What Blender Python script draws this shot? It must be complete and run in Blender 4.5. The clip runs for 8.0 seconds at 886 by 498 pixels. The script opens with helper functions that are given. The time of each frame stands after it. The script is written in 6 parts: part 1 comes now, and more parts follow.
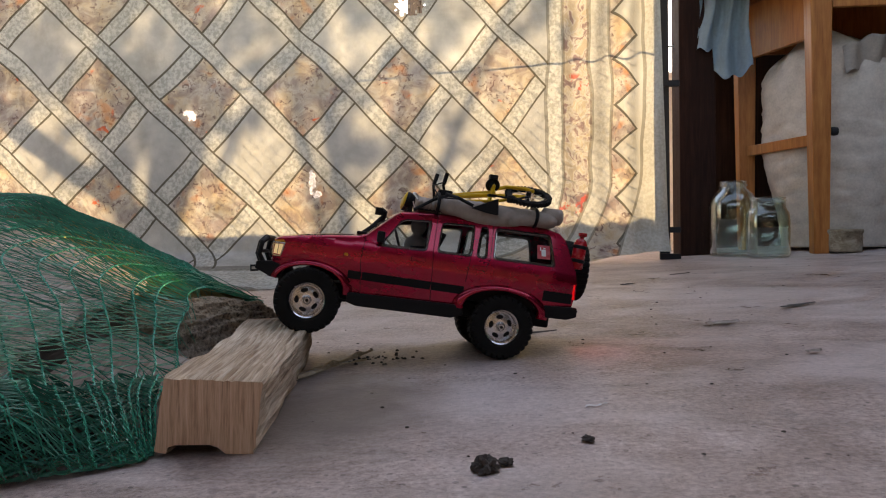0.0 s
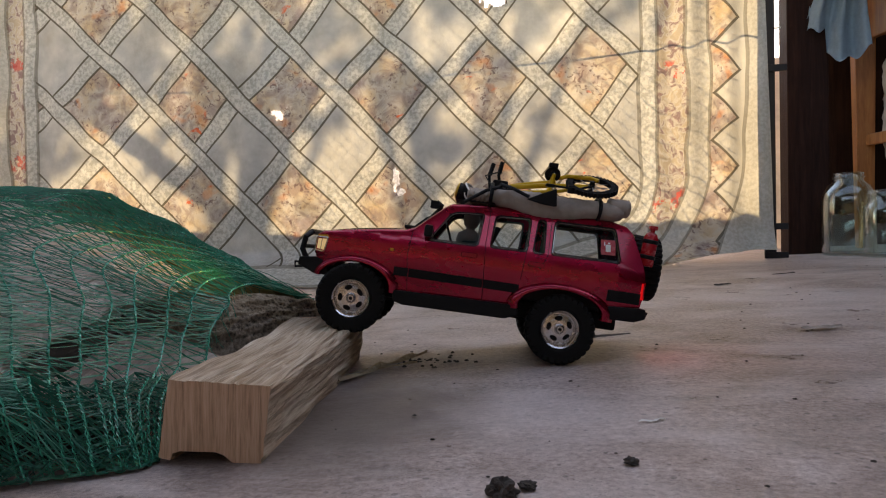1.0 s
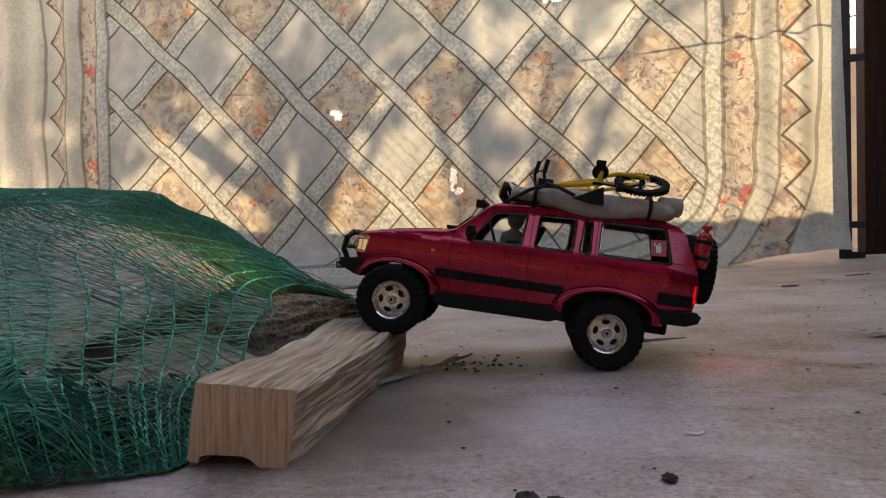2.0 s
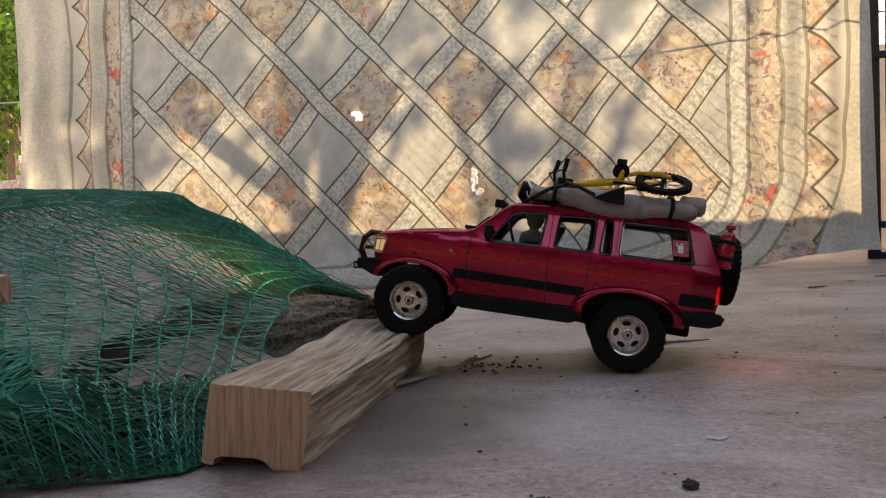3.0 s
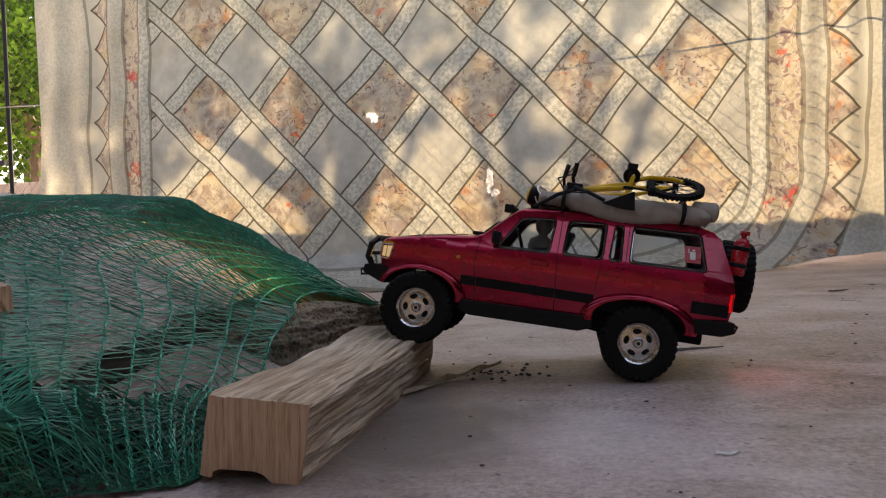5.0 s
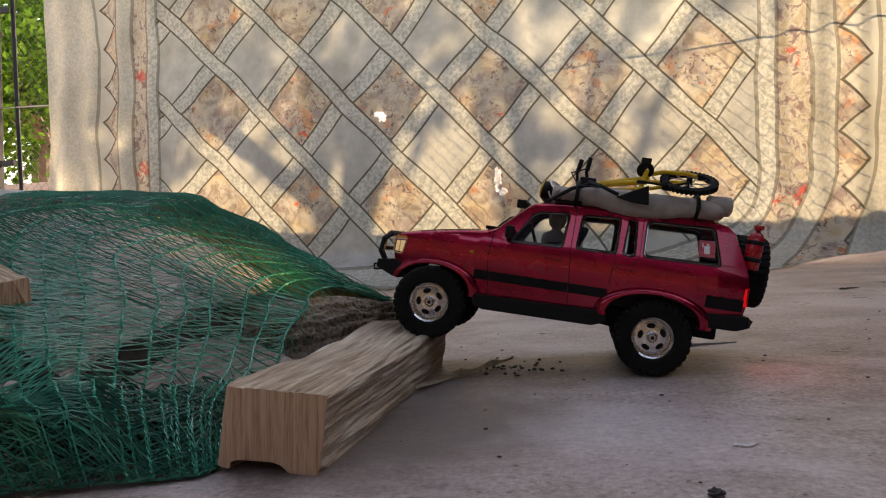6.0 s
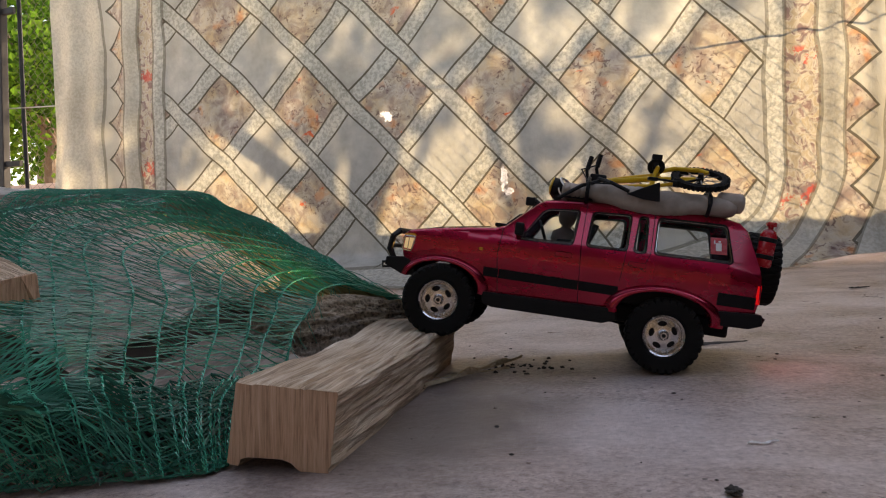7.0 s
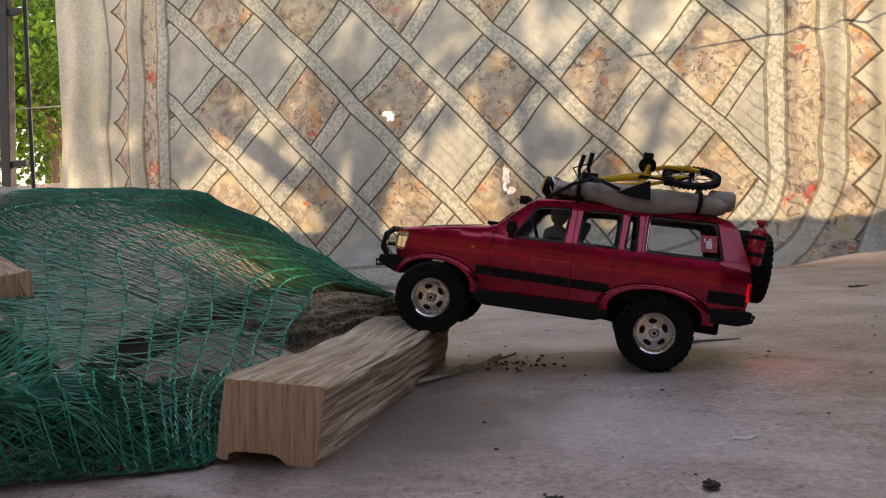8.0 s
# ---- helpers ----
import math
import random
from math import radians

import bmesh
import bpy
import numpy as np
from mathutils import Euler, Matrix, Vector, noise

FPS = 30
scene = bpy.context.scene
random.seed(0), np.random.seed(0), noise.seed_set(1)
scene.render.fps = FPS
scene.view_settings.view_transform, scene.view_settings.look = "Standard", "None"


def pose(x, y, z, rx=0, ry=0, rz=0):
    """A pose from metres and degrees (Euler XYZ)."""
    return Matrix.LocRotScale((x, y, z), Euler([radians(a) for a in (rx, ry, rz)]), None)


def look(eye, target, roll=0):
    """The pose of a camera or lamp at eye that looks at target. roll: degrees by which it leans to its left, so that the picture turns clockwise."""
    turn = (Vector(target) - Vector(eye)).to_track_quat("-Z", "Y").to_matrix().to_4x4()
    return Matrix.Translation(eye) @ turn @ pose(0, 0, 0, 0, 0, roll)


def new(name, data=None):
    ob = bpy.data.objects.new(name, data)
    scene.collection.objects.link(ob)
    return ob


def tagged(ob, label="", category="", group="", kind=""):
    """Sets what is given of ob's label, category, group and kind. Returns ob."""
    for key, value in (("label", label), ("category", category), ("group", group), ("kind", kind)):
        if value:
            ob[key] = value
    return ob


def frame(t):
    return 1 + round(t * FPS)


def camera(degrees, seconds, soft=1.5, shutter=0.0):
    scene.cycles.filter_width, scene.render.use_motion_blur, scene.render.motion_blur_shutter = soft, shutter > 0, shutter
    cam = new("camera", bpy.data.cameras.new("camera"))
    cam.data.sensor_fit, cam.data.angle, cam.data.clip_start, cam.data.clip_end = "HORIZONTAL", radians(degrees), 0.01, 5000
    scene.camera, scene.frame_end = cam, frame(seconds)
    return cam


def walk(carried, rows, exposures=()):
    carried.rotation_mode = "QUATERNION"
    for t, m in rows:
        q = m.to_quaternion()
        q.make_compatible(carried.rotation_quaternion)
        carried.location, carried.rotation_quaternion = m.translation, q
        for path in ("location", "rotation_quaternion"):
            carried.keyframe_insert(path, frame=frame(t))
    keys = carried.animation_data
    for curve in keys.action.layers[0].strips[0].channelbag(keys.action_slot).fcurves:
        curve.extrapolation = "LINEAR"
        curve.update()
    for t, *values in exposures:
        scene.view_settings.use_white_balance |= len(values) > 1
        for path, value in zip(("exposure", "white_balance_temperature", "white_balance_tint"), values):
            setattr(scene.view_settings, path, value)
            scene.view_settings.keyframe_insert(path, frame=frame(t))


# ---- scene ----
cam = camera(59.9, 8.0, soft=1.1)
PATH = [
    (0.0, pose(0.1545, -1.0365, 0.1812, 89.216, 0.755, 5.273)),
    (0.5, pose(0.1809, -0.9922, 0.1923, 89.141, 0.828, 9.150)),
    (1.0, pose(0.2146, -0.9465, 0.1723, 89.335, 0.871, 13.085)),
    (1.5, pose(0.2327, -0.9247, 0.1742, 89.323, 0.887, 16.110)),
    (3.0, pose(0.2404, -0.9030, 0.1737, 89.378, 0.944, 19.676)),
    (3.5, pose(0.2424, -0.8957, 0.1777, 89.364, 0.982, 20.144)),
    (4.0, pose(0.2516, -0.8851, 0.1799, 89.379, 0.998, 20.548)),
    (5.5, pose(0.2484, -0.8852, 0.1825, 89.377, 1.037, 21.352)),
    (6.0, pose(0.2413, -0.8895, 0.1739, 89.453, 1.033, 21.531)),
    (6.5, pose(0.2332, -0.8910, 0.1716, 89.484, 1.040, 21.666)),
    (7.0, pose(0.2334, -0.8855, 0.1690, 89.557, 1.043, 21.862)),
    (7.5, pose(0.2456, -0.8849, 0.1684, 89.552, 1.024, 22.132)),
    (8.0, pose(0.2530, -0.8860, 0.1667, 89.536, 1.064, 22.373)),
]
walk(cam, PATH, [(0.0, 2.84, 9500, 18), (0.6, 2.70, 9500, 18), (8.0, 2.70, 9500, 18)])

# ---- world and light ----
world = bpy.data.worlds.new("sky")
scene.world = world
world.use_nodes = True
wn, wl = world.node_tree.nodes, world.node_tree.links
sky = wn.new("ShaderNodeTexSky")
sky.sky_type, sky.sun_disc = "NISHITA", False
SUN = Vector((0.30, 0.80, 0.56)).normalized()
sky.sun_elevation = math.asin(SUN.z)
sky.sun_rotation = math.atan2(SUN.x, SUN.y)
wl.new(sky.outputs[0], wn["Background"].inputs[0])
wn["Background"].inputs[1].default_value = 0.115
sun = new("sun", bpy.data.lights.new("sun", "SUN"))
sun.data.energy, sun.data.angle, sun.data.color = 4.1, radians(0.6), (1.0, 0.90, 0.77)
sun.matrix_world = look(SUN * 20, (0, 0, 0))


# ---- materials ----
class Graph:
    """A small helper for node materials."""

    def __init__(self, name):
        self.mat = bpy.data.materials.new(name)
        self.mat.use_nodes = True
        self.n, self.l = self.mat.node_tree.nodes, self.mat.node_tree.links
        self.bsdf = self.n["Principled BSDF"]
        self.out = self.n["Material Output"]

    def put(self, socket, v):
        if isinstance(v, (int, float)):
            socket.default_value = v
        elif isinstance(v, (tuple, list)):
            socket.default_value = (*v, 1.0) if len(v) == 3 and socket.type == "RGBA" else v
        else:
            self.l.new(v, socket)

    def node(self, kind, *ins, **props):
        nd = self.n.new(kind)
        for k, v in props.items():
            setattr(nd, k, v)
        for s, v in zip(nd.inputs, ins):
            if v is not None:
                self.put(s, v)
        return nd

    def m(self, op, a, b=0.0, c=0.0):
        return self.node("ShaderNodeMath", a, b, c, operation=op).outputs[0]

    def noise(self, vec, scale, detail=4.0, rough=0.55, dist=0.0):
        nd = self.n.new("ShaderNodeTexNoise")
        self.put(nd.inputs["Vector"], vec)
        for k, v in (("Scale", scale), ("Detail", detail), ("Roughness", rough), ("Distortion", dist)):
            nd.inputs[k].default_value = v
        return nd.outputs["Fac"]

    def voronoi(self, vec, scale, feature="F1"):
        nd = self.n.new("ShaderNodeTexVoronoi")
        nd.feature = feature
        self.put(nd.inputs["Vector"], vec)
        nd.inputs["Scale"].default_value = scale
        return nd

    def ramp(self, fac, *stops):
        nd = self.n.new("ShaderNodeValToRGB")
        self.put(nd.inputs[0], fac)
        el = nd.color_ramp.elements
        while len(el) < len(stops):
            el.new(0.5)
        for e, (p, c) in zip(el, stops):
            e.position, e.color = p, (*c, 1.0) if isinstance(c, tuple) else (c, c, c, 1.0)
        return nd.outputs[0]

    def mix(self, fac, a, b, blend="MIX"):
        nd = self.n.new("ShaderNodeMix")
        nd.data_type, nd.blend_type = "RGBA", blend
        self.put(nd.inputs[0], fac)
        self.put(nd.inputs[6], a)
        self.put(nd.inputs[7], b)
        return nd.outputs[2]

    def coords(self, which="Object"):
        return self.n.new("ShaderNodeTexCoord").outputs[which]

    def scaled(self, vec, s, rot=(0, 0, 0)):
        nd = self.n.new("ShaderNodeMapping")
        self.put(nd.inputs[0], vec)
        nd.inputs["Scale"].default_value = s
        nd.inputs["Rotation"].default_value = [radians(a) for a in rot]
        return nd.outputs[0]

    def bump(self, height, strength=0.3, distance=0.002):
        nd = self.n.new("ShaderNodeBump")
        nd.inputs["Strength"].default_value, nd.inputs["Distance"].default_value = strength, distance
        self.put(nd.inputs["Height"], height)
        self.l.new(nd.outputs[0], self.bsdf.inputs["Normal"])
        return nd.outputs[0]

    def set(self, **kw):
        names = dict(color="Base Color", rough="Roughness", metal="Metallic", coat="Coat Weight", coat_rough="Coat Roughness",
                     ior="IOR", trans="Transmission Weight", spec="Specular IOR Level", emit="Emission Color",
                     power="Emission Strength", sss="Subsurface Weight", sheen="Sheen Weight", alpha="Alpha")
        for k, v in kw.items():
            self.put(self.bsdf.inputs[names[k]], v)
        return self


def plain(name, color, rough=0.5, metal=0.0, vary=0.15, scale=60.0, bump=0.1, **kw):
    """A mostly even surface with fine grain and faint blotches."""
    g = Graph(name)
    co = g.coords()
    big, fine = g.noise(co, scale * 0.12, 3), g.noise(co, scale, 5)
    f = g.m("ADD", g.m("MULTIPLY", big, 0.6), g.m("MULTIPLY", fine, 0.4))
    lo, hi = tuple(c * (1 - vary) for c in color), tuple(min(1, c * (1 + vary)) for c in color)
    g.set(color=g.ramp(f, (0.3, lo), (0.7, hi)), metal=metal, **kw)
    g.set(rough=g.ramp(fine, (0.3, max(0.02, rough - 0.08)), (0.7, min(1, rough + 0.1))))
    if bump:
        g.bump(fine, bump, 0.001)
    return g.mat


def concrete():
    """Old trowelled concrete: streaks, pale scuffs, brown dirt, dark pits and specks."""
    g = Graph("worn_concrete")
    co = g.coords()
    warp = g.noise(co, 1.3, 5, 0.6, 0.6)
    streak = g.noise(g.scaled(co, (0.7, 3.4, 1.0), (0, 0, 10)), 4.0, 10, 0.70, 0.5)
    mid = g.noise(co, 11.0, 10, 0.72)
    fine = g.noise(co, 160.0, 6, 0.75)
    f = g.m("ADD", g.m("MULTIPLY", warp, 0.30), g.m("ADD", g.m("MULTIPLY", streak, 0.22), g.m("MULTIPLY", mid, 0.48)))
    base = g.ramp(f, (0.38, (0.165, 0.122, 0.106)), (0.46, (0.375, 0.285, 0.254)), (0.54, (0.485, 0.388, 0.356)), (0.64, (0.65, 0.545, 0.515)))
    dirt = g.ramp(g.noise(g.scaled(co, (1.0, 2.2, 1.0)), 4.2, 8, 0.75, 0.8), (0.50, 0.0), (0.66, 1.0))
    base = g.mix(g.m("MULTIPLY", dirt, 0.55), base, (0.19, 0.135, 0.10))
    pits = g.voronoi(co, 55.0).outputs["Distance"]
    dots = g.m("MULTIPLY", g.m("LESS_THAN", pits, 0.15), g.m("GREATER_THAN", mid, 0.49))
    small = g.m("MULTIPLY", g.m("LESS_THAN", g.voronoi(co, 190.0).outputs["Distance"], 0.16), g.m("GREATER_THAN", streak, 0.50))
    base = g.mix(g.m("MULTIPLY", g.m("MAXIMUM", dots, small), 0.6), base, (0.08, 0.064, 0.055))
    pale = g.ramp(g.noise(g.scaled(co, (1.0, 2.5, 1.0), (0, 0, 14)), 22.0, 9, 0.75), (0.58, 0.0), (0.68, 1.0))
    base = g.mix(g.m("MULTIPLY", pale, 0.45), base, (0.62, 0.575, 0.56))
    base = g.mix(0.85, base, g.ramp(fine, (0.34, 0.04), (0.66, 0.90)), "SOFT_LIGHT")
    grit = g.noise(co, 520.0, 5, 0.8)
    base = g.mix(g.m("MULTIPLY", g.ramp(grit, (0.30, 1.0), (0.42, 0.0)), 0.55), base, (0.10, 0.078, 0.068))
    crumbs = g.m("MULTIPLY", g.m("LESS_THAN", g.voronoi(co, 34.0).outputs["Distance"], 0.085), g.m("GREATER_THAN", g.noise(co, 7.0, 3), 0.50))
    base = g.mix(g.m("MULTIPLY", crumbs, 0.8), base, (0.055, 0.043, 0.036))
    wear = g.ramp(g.noise(g.scaled(co, (1.0, 1.6, 1.0)), 2.6, 6, 0.65, 0.9), (0.44, 0.0), (0.60, 1.0))
    base = g.mix(g.m("MULTIPLY", wear, 0.38), base, (0.76, 0.68, 0.665))
    # painted shade: dark patch where log and car shadow the concrete
    log_shade = g.n.new("ShaderNodeVectorMath")
    log_shade.operation = "DISTANCE"
    g.put(log_shade.inputs[0], g.scaled(co, (1.0, 0.62, 0.0)))
    log_shade.inputs[1].default_value = (-0.055, -0.110, 0.0)
    ring = g.m("ADD", log_shade.outputs["Value"], g.m("MULTIPLY", g.m("SUBTRACT", g.noise(co, 14.0, 6, 0.65), 0.5), 0.12))
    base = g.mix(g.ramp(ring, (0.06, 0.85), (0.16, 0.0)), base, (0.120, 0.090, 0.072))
    g.set(color=base)
    g.set(rough=g.ramp(mid, (0.35, 0.27), (0.65, 0.48)), spec=0.6)
    g.bump(g.m("ADD", g.m("MULTIPLY", fine, 0.75), g.m("ADD", mid, g.m("MULTIPLY", streak, 0.9))), 0.6, 0.005)
    return g.mat


def wood(name, dark, mid, pale, scale=(1.5, 30.0, 30.0), rough=0.75, bump=0.5, fibre=1.0, spec=0.3):
    """Grain runs along the object's own x axis."""
    g = Graph(name)
    co = g.coords()
    long = g.scaled(co, scale)
    grain = g.noise(long, 3.0, 7, 0.65, 0.5)
    fine = g.noise(g.scaled(co, (scale[0] * 3, scale[1] * 5, scale[2] * 5)), 3.0, 4, 0.6)
    blot = g.noise(co, 9.0, 4)
    f = g.m("ADD", g.m("MULTIPLY", grain, 0.6), g.m("ADD", g.m("MULTIPLY", fine, 0.25), g.m("MULTIPLY", blot, 0.15)))
    g.set(color=g.ramp(f, (0.32, dark), (0.5, mid), (0.66, pale)), rough=g.ramp(fine, (0.3, rough - 0.1), (0.7, min(1.0, rough + 0.1))), spec=spec)
    g.bump(g.m("ADD", grain, g.m("MULTIPLY", fine, 0.5 * fibre)), bump, 0.004)
    return g.mat


def bark(name, dark, mid, pale):
    """Torn bark: deep furrows, flakes and fine crumbling relief."""
    g = Graph(name)
    co = g.coords()
    furrow = g.noise(g.scaled(co, (95.0, 80.0, 100.0)), 1.0, 10, 0.8, 0.3)
    flake = g.voronoi(g.scaled(co, (170.0, 150.0, 180.0)), 1.0).outputs["Distance"]
    fine = g.noise(co, 240.0, 6, 0.7)
    f = g.m("ADD", g.m("MULTIPLY", furrow, 0.6), g.m("ADD", g.m("MULTIPLY", flake, 0.22), g.m("MULTIPLY", fine, 0.30)))
    g.set(color=g.ramp(f, (0.42, dark), (0.56, mid), (0.74, pale)), rough=0.92, spec=0.2)
    g.bump(g.m("ADD", furrow, g.m("ADD", g.m("MULTIPLY", flake, 0.5), g.m("MULTIPLY", fine, 0.4))), 1.0, 0.006)
    return g.mat


def fabric():
    """Bedspread of diagonal woven bands with floral and plain diamonds, bordered by red flowers and triangles."""
    g = Graph("printed_bedspread")
    co = g.coords("Object")
    wob = g.noise(co, 3.4, 1)
    sep = g.node("ShaderNodeSeparateXYZ", co)
    x = g.m("ADD", sep.outputs[0], g.m("MULTIPLY", g.m("SUBTRACT", wob, 0.5), 0.050))
    z = g.m("ADD", sep.outputs[2], g.m("MULTIPLY", g.m("SUBTRACT", g.noise(co, 2.9, 1, 0.5, 0.2), 0.5), 0.050))
    # lattice coordinates: whole numbers lie on the middle of the bands
    xx = g.m("MULTIPLY", x, x)
    u = g.m("ADD", g.m("ADD", g.m("MULTIPLY", x, 2.684), g.m("MULTIPLY", z, 2.536)), g.m("MULTIPLY_ADD", xx, 0.0886, 2.284))
    v = g.m("ADD", g.m("ADD", g.m("MULTIPLY", x, 2.979), g.m("MULTIPLY", z, -2.387)), g.m("MULTIPLY_ADD", xx, 0.2422, 5.976))
    du = g.m("ABSOLUTE", g.m("SUBTRACT", g.m("FRACT", g.m("ADD", u, 0.5)), 0.5))
    dv = g.m("ABSOLUTE", g.m("SUBTRACT", g.m("FRACT", g.m("ADD", v, 0.5)), 0.5))

    def edge(d, at, w):
        return g.m("LESS_THAN", g.m("ABSOLUTE", g.m("SUBTRACT", d, at)), w)
    half_u, half_v = 0.105, 0.115
    band_u, band_v = g.m("LESS_THAN", du, half_u), g.m("LESS_THAN", dv, half_v)
    line_u = edge(du, half_u, 0.0125)
    line_v = g.m("MULTIPLY", edge(dv, half_v, 0.0135), g.m("SUBTRACT", 1.0, band_u))
    par = g.m("MODULO", g.m("ADD", g.m("ADD", g.m("FLOOR", u), g.m("FLOOR", v)), 200.0), 2.0)
    floral_cell = g.m("LESS_THAN", par, 0.5)
    # prints
    petals = g.voronoi(g.scaled(co, (1, 1, 1)), 30.0)
    blots = g.noise(co, 17.0, 5, 0.6, 0.9)
    warm = g.ramp(g.noise(co, 9.0, 4, 0.6), (0.33, (0.60, 0.45, 0.29)), (0.46, (0.62, 0.53, 0.41)), (0.56, (0.60, 0.54, 0.46)), (0.68, (0.43, 0.36, 0.34)))
    floral = g.mix(g.ramp(blots, (0.44, 0.0), (0.60, 0.70)), warm, (0.31, 0.225, 0.20))
    marks = g.m("MULTIPLY", g.ramp(g.noise(co, 48.0, 3, 0.5, 1.2), (0.36, 1.0), (0.45, 0.0)), g.ramp(g.noise(co, 12.0, 2), (0.42, 0.0), (0.52, 1.0)))
    floral = g.mix(g.m("MULTIPLY", marks, 0.75), floral, (0.15, 0.085, 0.085))
    floral = g.mix(g.ramp(g.noise(co, 12.0, 2, 0.5, 0.2), (0.62, 0.0), (0.72, 0.55)), floral, (0.74, 0.28, 0.10))
    floral = g.mix(g.m("MULTIPLY", g.ramp(g.noise(co, 11.0, 4, 0.5, 0.8), (0.68, 0.0), (0.72, 0.9)), 1.0), floral, (0.76, 0.14, 0.06))
    floral = g.mix(g.ramp(petals.outputs["Distance"], (0.05, 0.45), (0.26, 0.0)), floral, (0.66, 0.56, 0.42))
    bare = g.ramp(g.noise(co, 13.0, 5, 0.6), (0.35, (0.43, 0.425, 0.40)), (0.65, (0.56, 0.55, 0.51)))
    cell = g.mix(floral_cell, bare, floral)
    lace = g.ramp(g.noise(co, 75.0, 3, 0.6), (0.40, (0.40, 0.40, 0.365)), (0.60, (0.62, 0.61, 0.56)))
    body = g.mix(g.m("MAXIMUM", band_u, band_v), cell, lace)
    body = g.mix(g.m("MULTIPLY", g.m("MAXIMUM", line_u, line_v), 0.86), body, (0.085, 0.070, 0.045))
    # border: distance outwards from the edge of the lattice
    zb = g.m("MULTIPLY_ADD", g.m("MAXIMUM", g.m("ADD", x, 0.25), 0.0), 0.25, 0.085)
    dx = g.m("MAXIMUM", g.m("SUBTRACT", x, 0.285), g.m("SUBTRACT", -2.165, x))
    dz = g.m("SUBTRACT", zb, z)
    rx, rz = g.m("MAXIMUM", g.m("ADD", dx, 0.16), 0.0), g.m("MAXIMUM", g.m("ADD", dz, 0.16), 0.0)
    d = g.m("SUBTRACT", g.m("SQRT", g.m("ADD", g.m("MULTIPLY", rx, rx), g.m("MULTIPLY", rz, rz))), 0.16)
    strip = g.ramp(g.noise(co, 26.0, 6, 0.6, 1.0), (0.42, (0.50, 0.42, 0.32)), (0.50, (0.60, 0.55, 0.47)), (0.60, (0.30, 0.21, 0.20)))
    roses = g.ramp(g.m("SINE", g.m("MULTIPLY", g.m("ADD", g.m("ADD", z, -0.63), g.m("MULTIPLY", g.m("LESS_THAN", x, -1.0), 0.22)), 6.2832 / 0.44)), (0.86, 0.0), (0.93, 1.0))
    rose_mask = g.m("MULTIPLY", roses, g.m("GREATER_THAN", g.noise(co, 24.0, 5, 0.65), 0.52))
    strip = g.mix(g.m("MULTIPLY", rose_mask, 0.75), strip, (0.66, 0.09, 0.07))
    tri = g.m("PINGPONG", g.m("ADD", z, 0.0245), 0.0855)
    zig = g.m("ABSOLUTE", g.m("SUBTRACT", g.m("SUBTRACT", dx, 0.235), tri))
    tri_in = g.m("LESS_THAN", g.m("SUBTRACT", dx, 0.235), tri)
    zone = g.mix(tri_in, (0.56, 0.54, 0.48), floral)
    zone = g.mix(g.m("MULTIPLY", g.m("LESS_THAN", zig, 0.006), 0.85), zone, (0.085, 0.075, 0.055))
    weave = g.ramp(g.noise(co, 90.0, 3), (0.4, (0.48, 0.465, 0.41)), (0.6, (0.58, 0.56, 0.50)))
    out = g.mix(g.m("GREATER_THAN", d, 0.0), body, lace)
    out = g.mix(g.m("GREATER_THAN", d, 0.055), out, strip)
    out = g.mix(g.m("GREATER_THAN", d, 0.15), out, weave)
    out = g.mix(g.m("MULTIPLY", g.m("GREATER_THAN", d, 0.225), g.m("LESS_THAN", d, 0.345)), out, zone)
    seams = 0.0
    for at, w in ((0.0, 0.006), (0.055, 0.006), (0.15, 0.007), (0.225, 0.005), (0.345, 0.006)):
        seams = g.m("MAXIMUM", seams, g.m("LESS_THAN", g.m("ABSOLUTE", g.m("SUBTRACT", d, at)), w))
    out = g.mix(g.m("MULTIPLY", seams, 0.6), out, (0.14, 0.125, 0.095))
    # age: yellow and grey stains, thread
    stain = g.ramp(g.noise(co, 2.2, 5, 0.65, 0.7), (0.45, 0.0), (0.7, 1.0))
    out = g.mix(g.m("MULTIPLY", stain, 0.28), out, (0.62, 0.53, 0.40), "MULTIPLY")
    wash = g.ramp(g.noise(co, 6.0, 6, 0.6, 0.5), (0.35, 0.82), (0.65, 1.0))
    out = g.mix(1.0, out, wash, "MULTIPLY")
    thread = g.node("ShaderNodeTexWave", g.scaled(co, (1, 1, 1)), 260.0, 1.5, bands_direction="Z").outputs[1]
    out = g.mix(0.14, out, thread, "SOFT_LIGHT")
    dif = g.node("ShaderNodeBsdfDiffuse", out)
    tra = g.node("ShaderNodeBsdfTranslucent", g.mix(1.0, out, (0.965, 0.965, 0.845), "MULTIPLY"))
    # bright sun patch put into the cloth as extra translucency at one spot
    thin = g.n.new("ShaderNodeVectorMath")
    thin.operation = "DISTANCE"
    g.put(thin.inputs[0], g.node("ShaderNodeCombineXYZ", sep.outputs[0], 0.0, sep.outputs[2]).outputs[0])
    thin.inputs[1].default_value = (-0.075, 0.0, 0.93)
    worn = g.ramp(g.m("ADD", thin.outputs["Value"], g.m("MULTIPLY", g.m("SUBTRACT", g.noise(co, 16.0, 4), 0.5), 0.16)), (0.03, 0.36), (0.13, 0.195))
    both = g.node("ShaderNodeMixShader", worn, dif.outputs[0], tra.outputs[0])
    bump = g.n.new("ShaderNodeBump")
    bump.inputs["Strength"].default_value, bump.inputs["Distance"].default_value = 0.5, 0.012
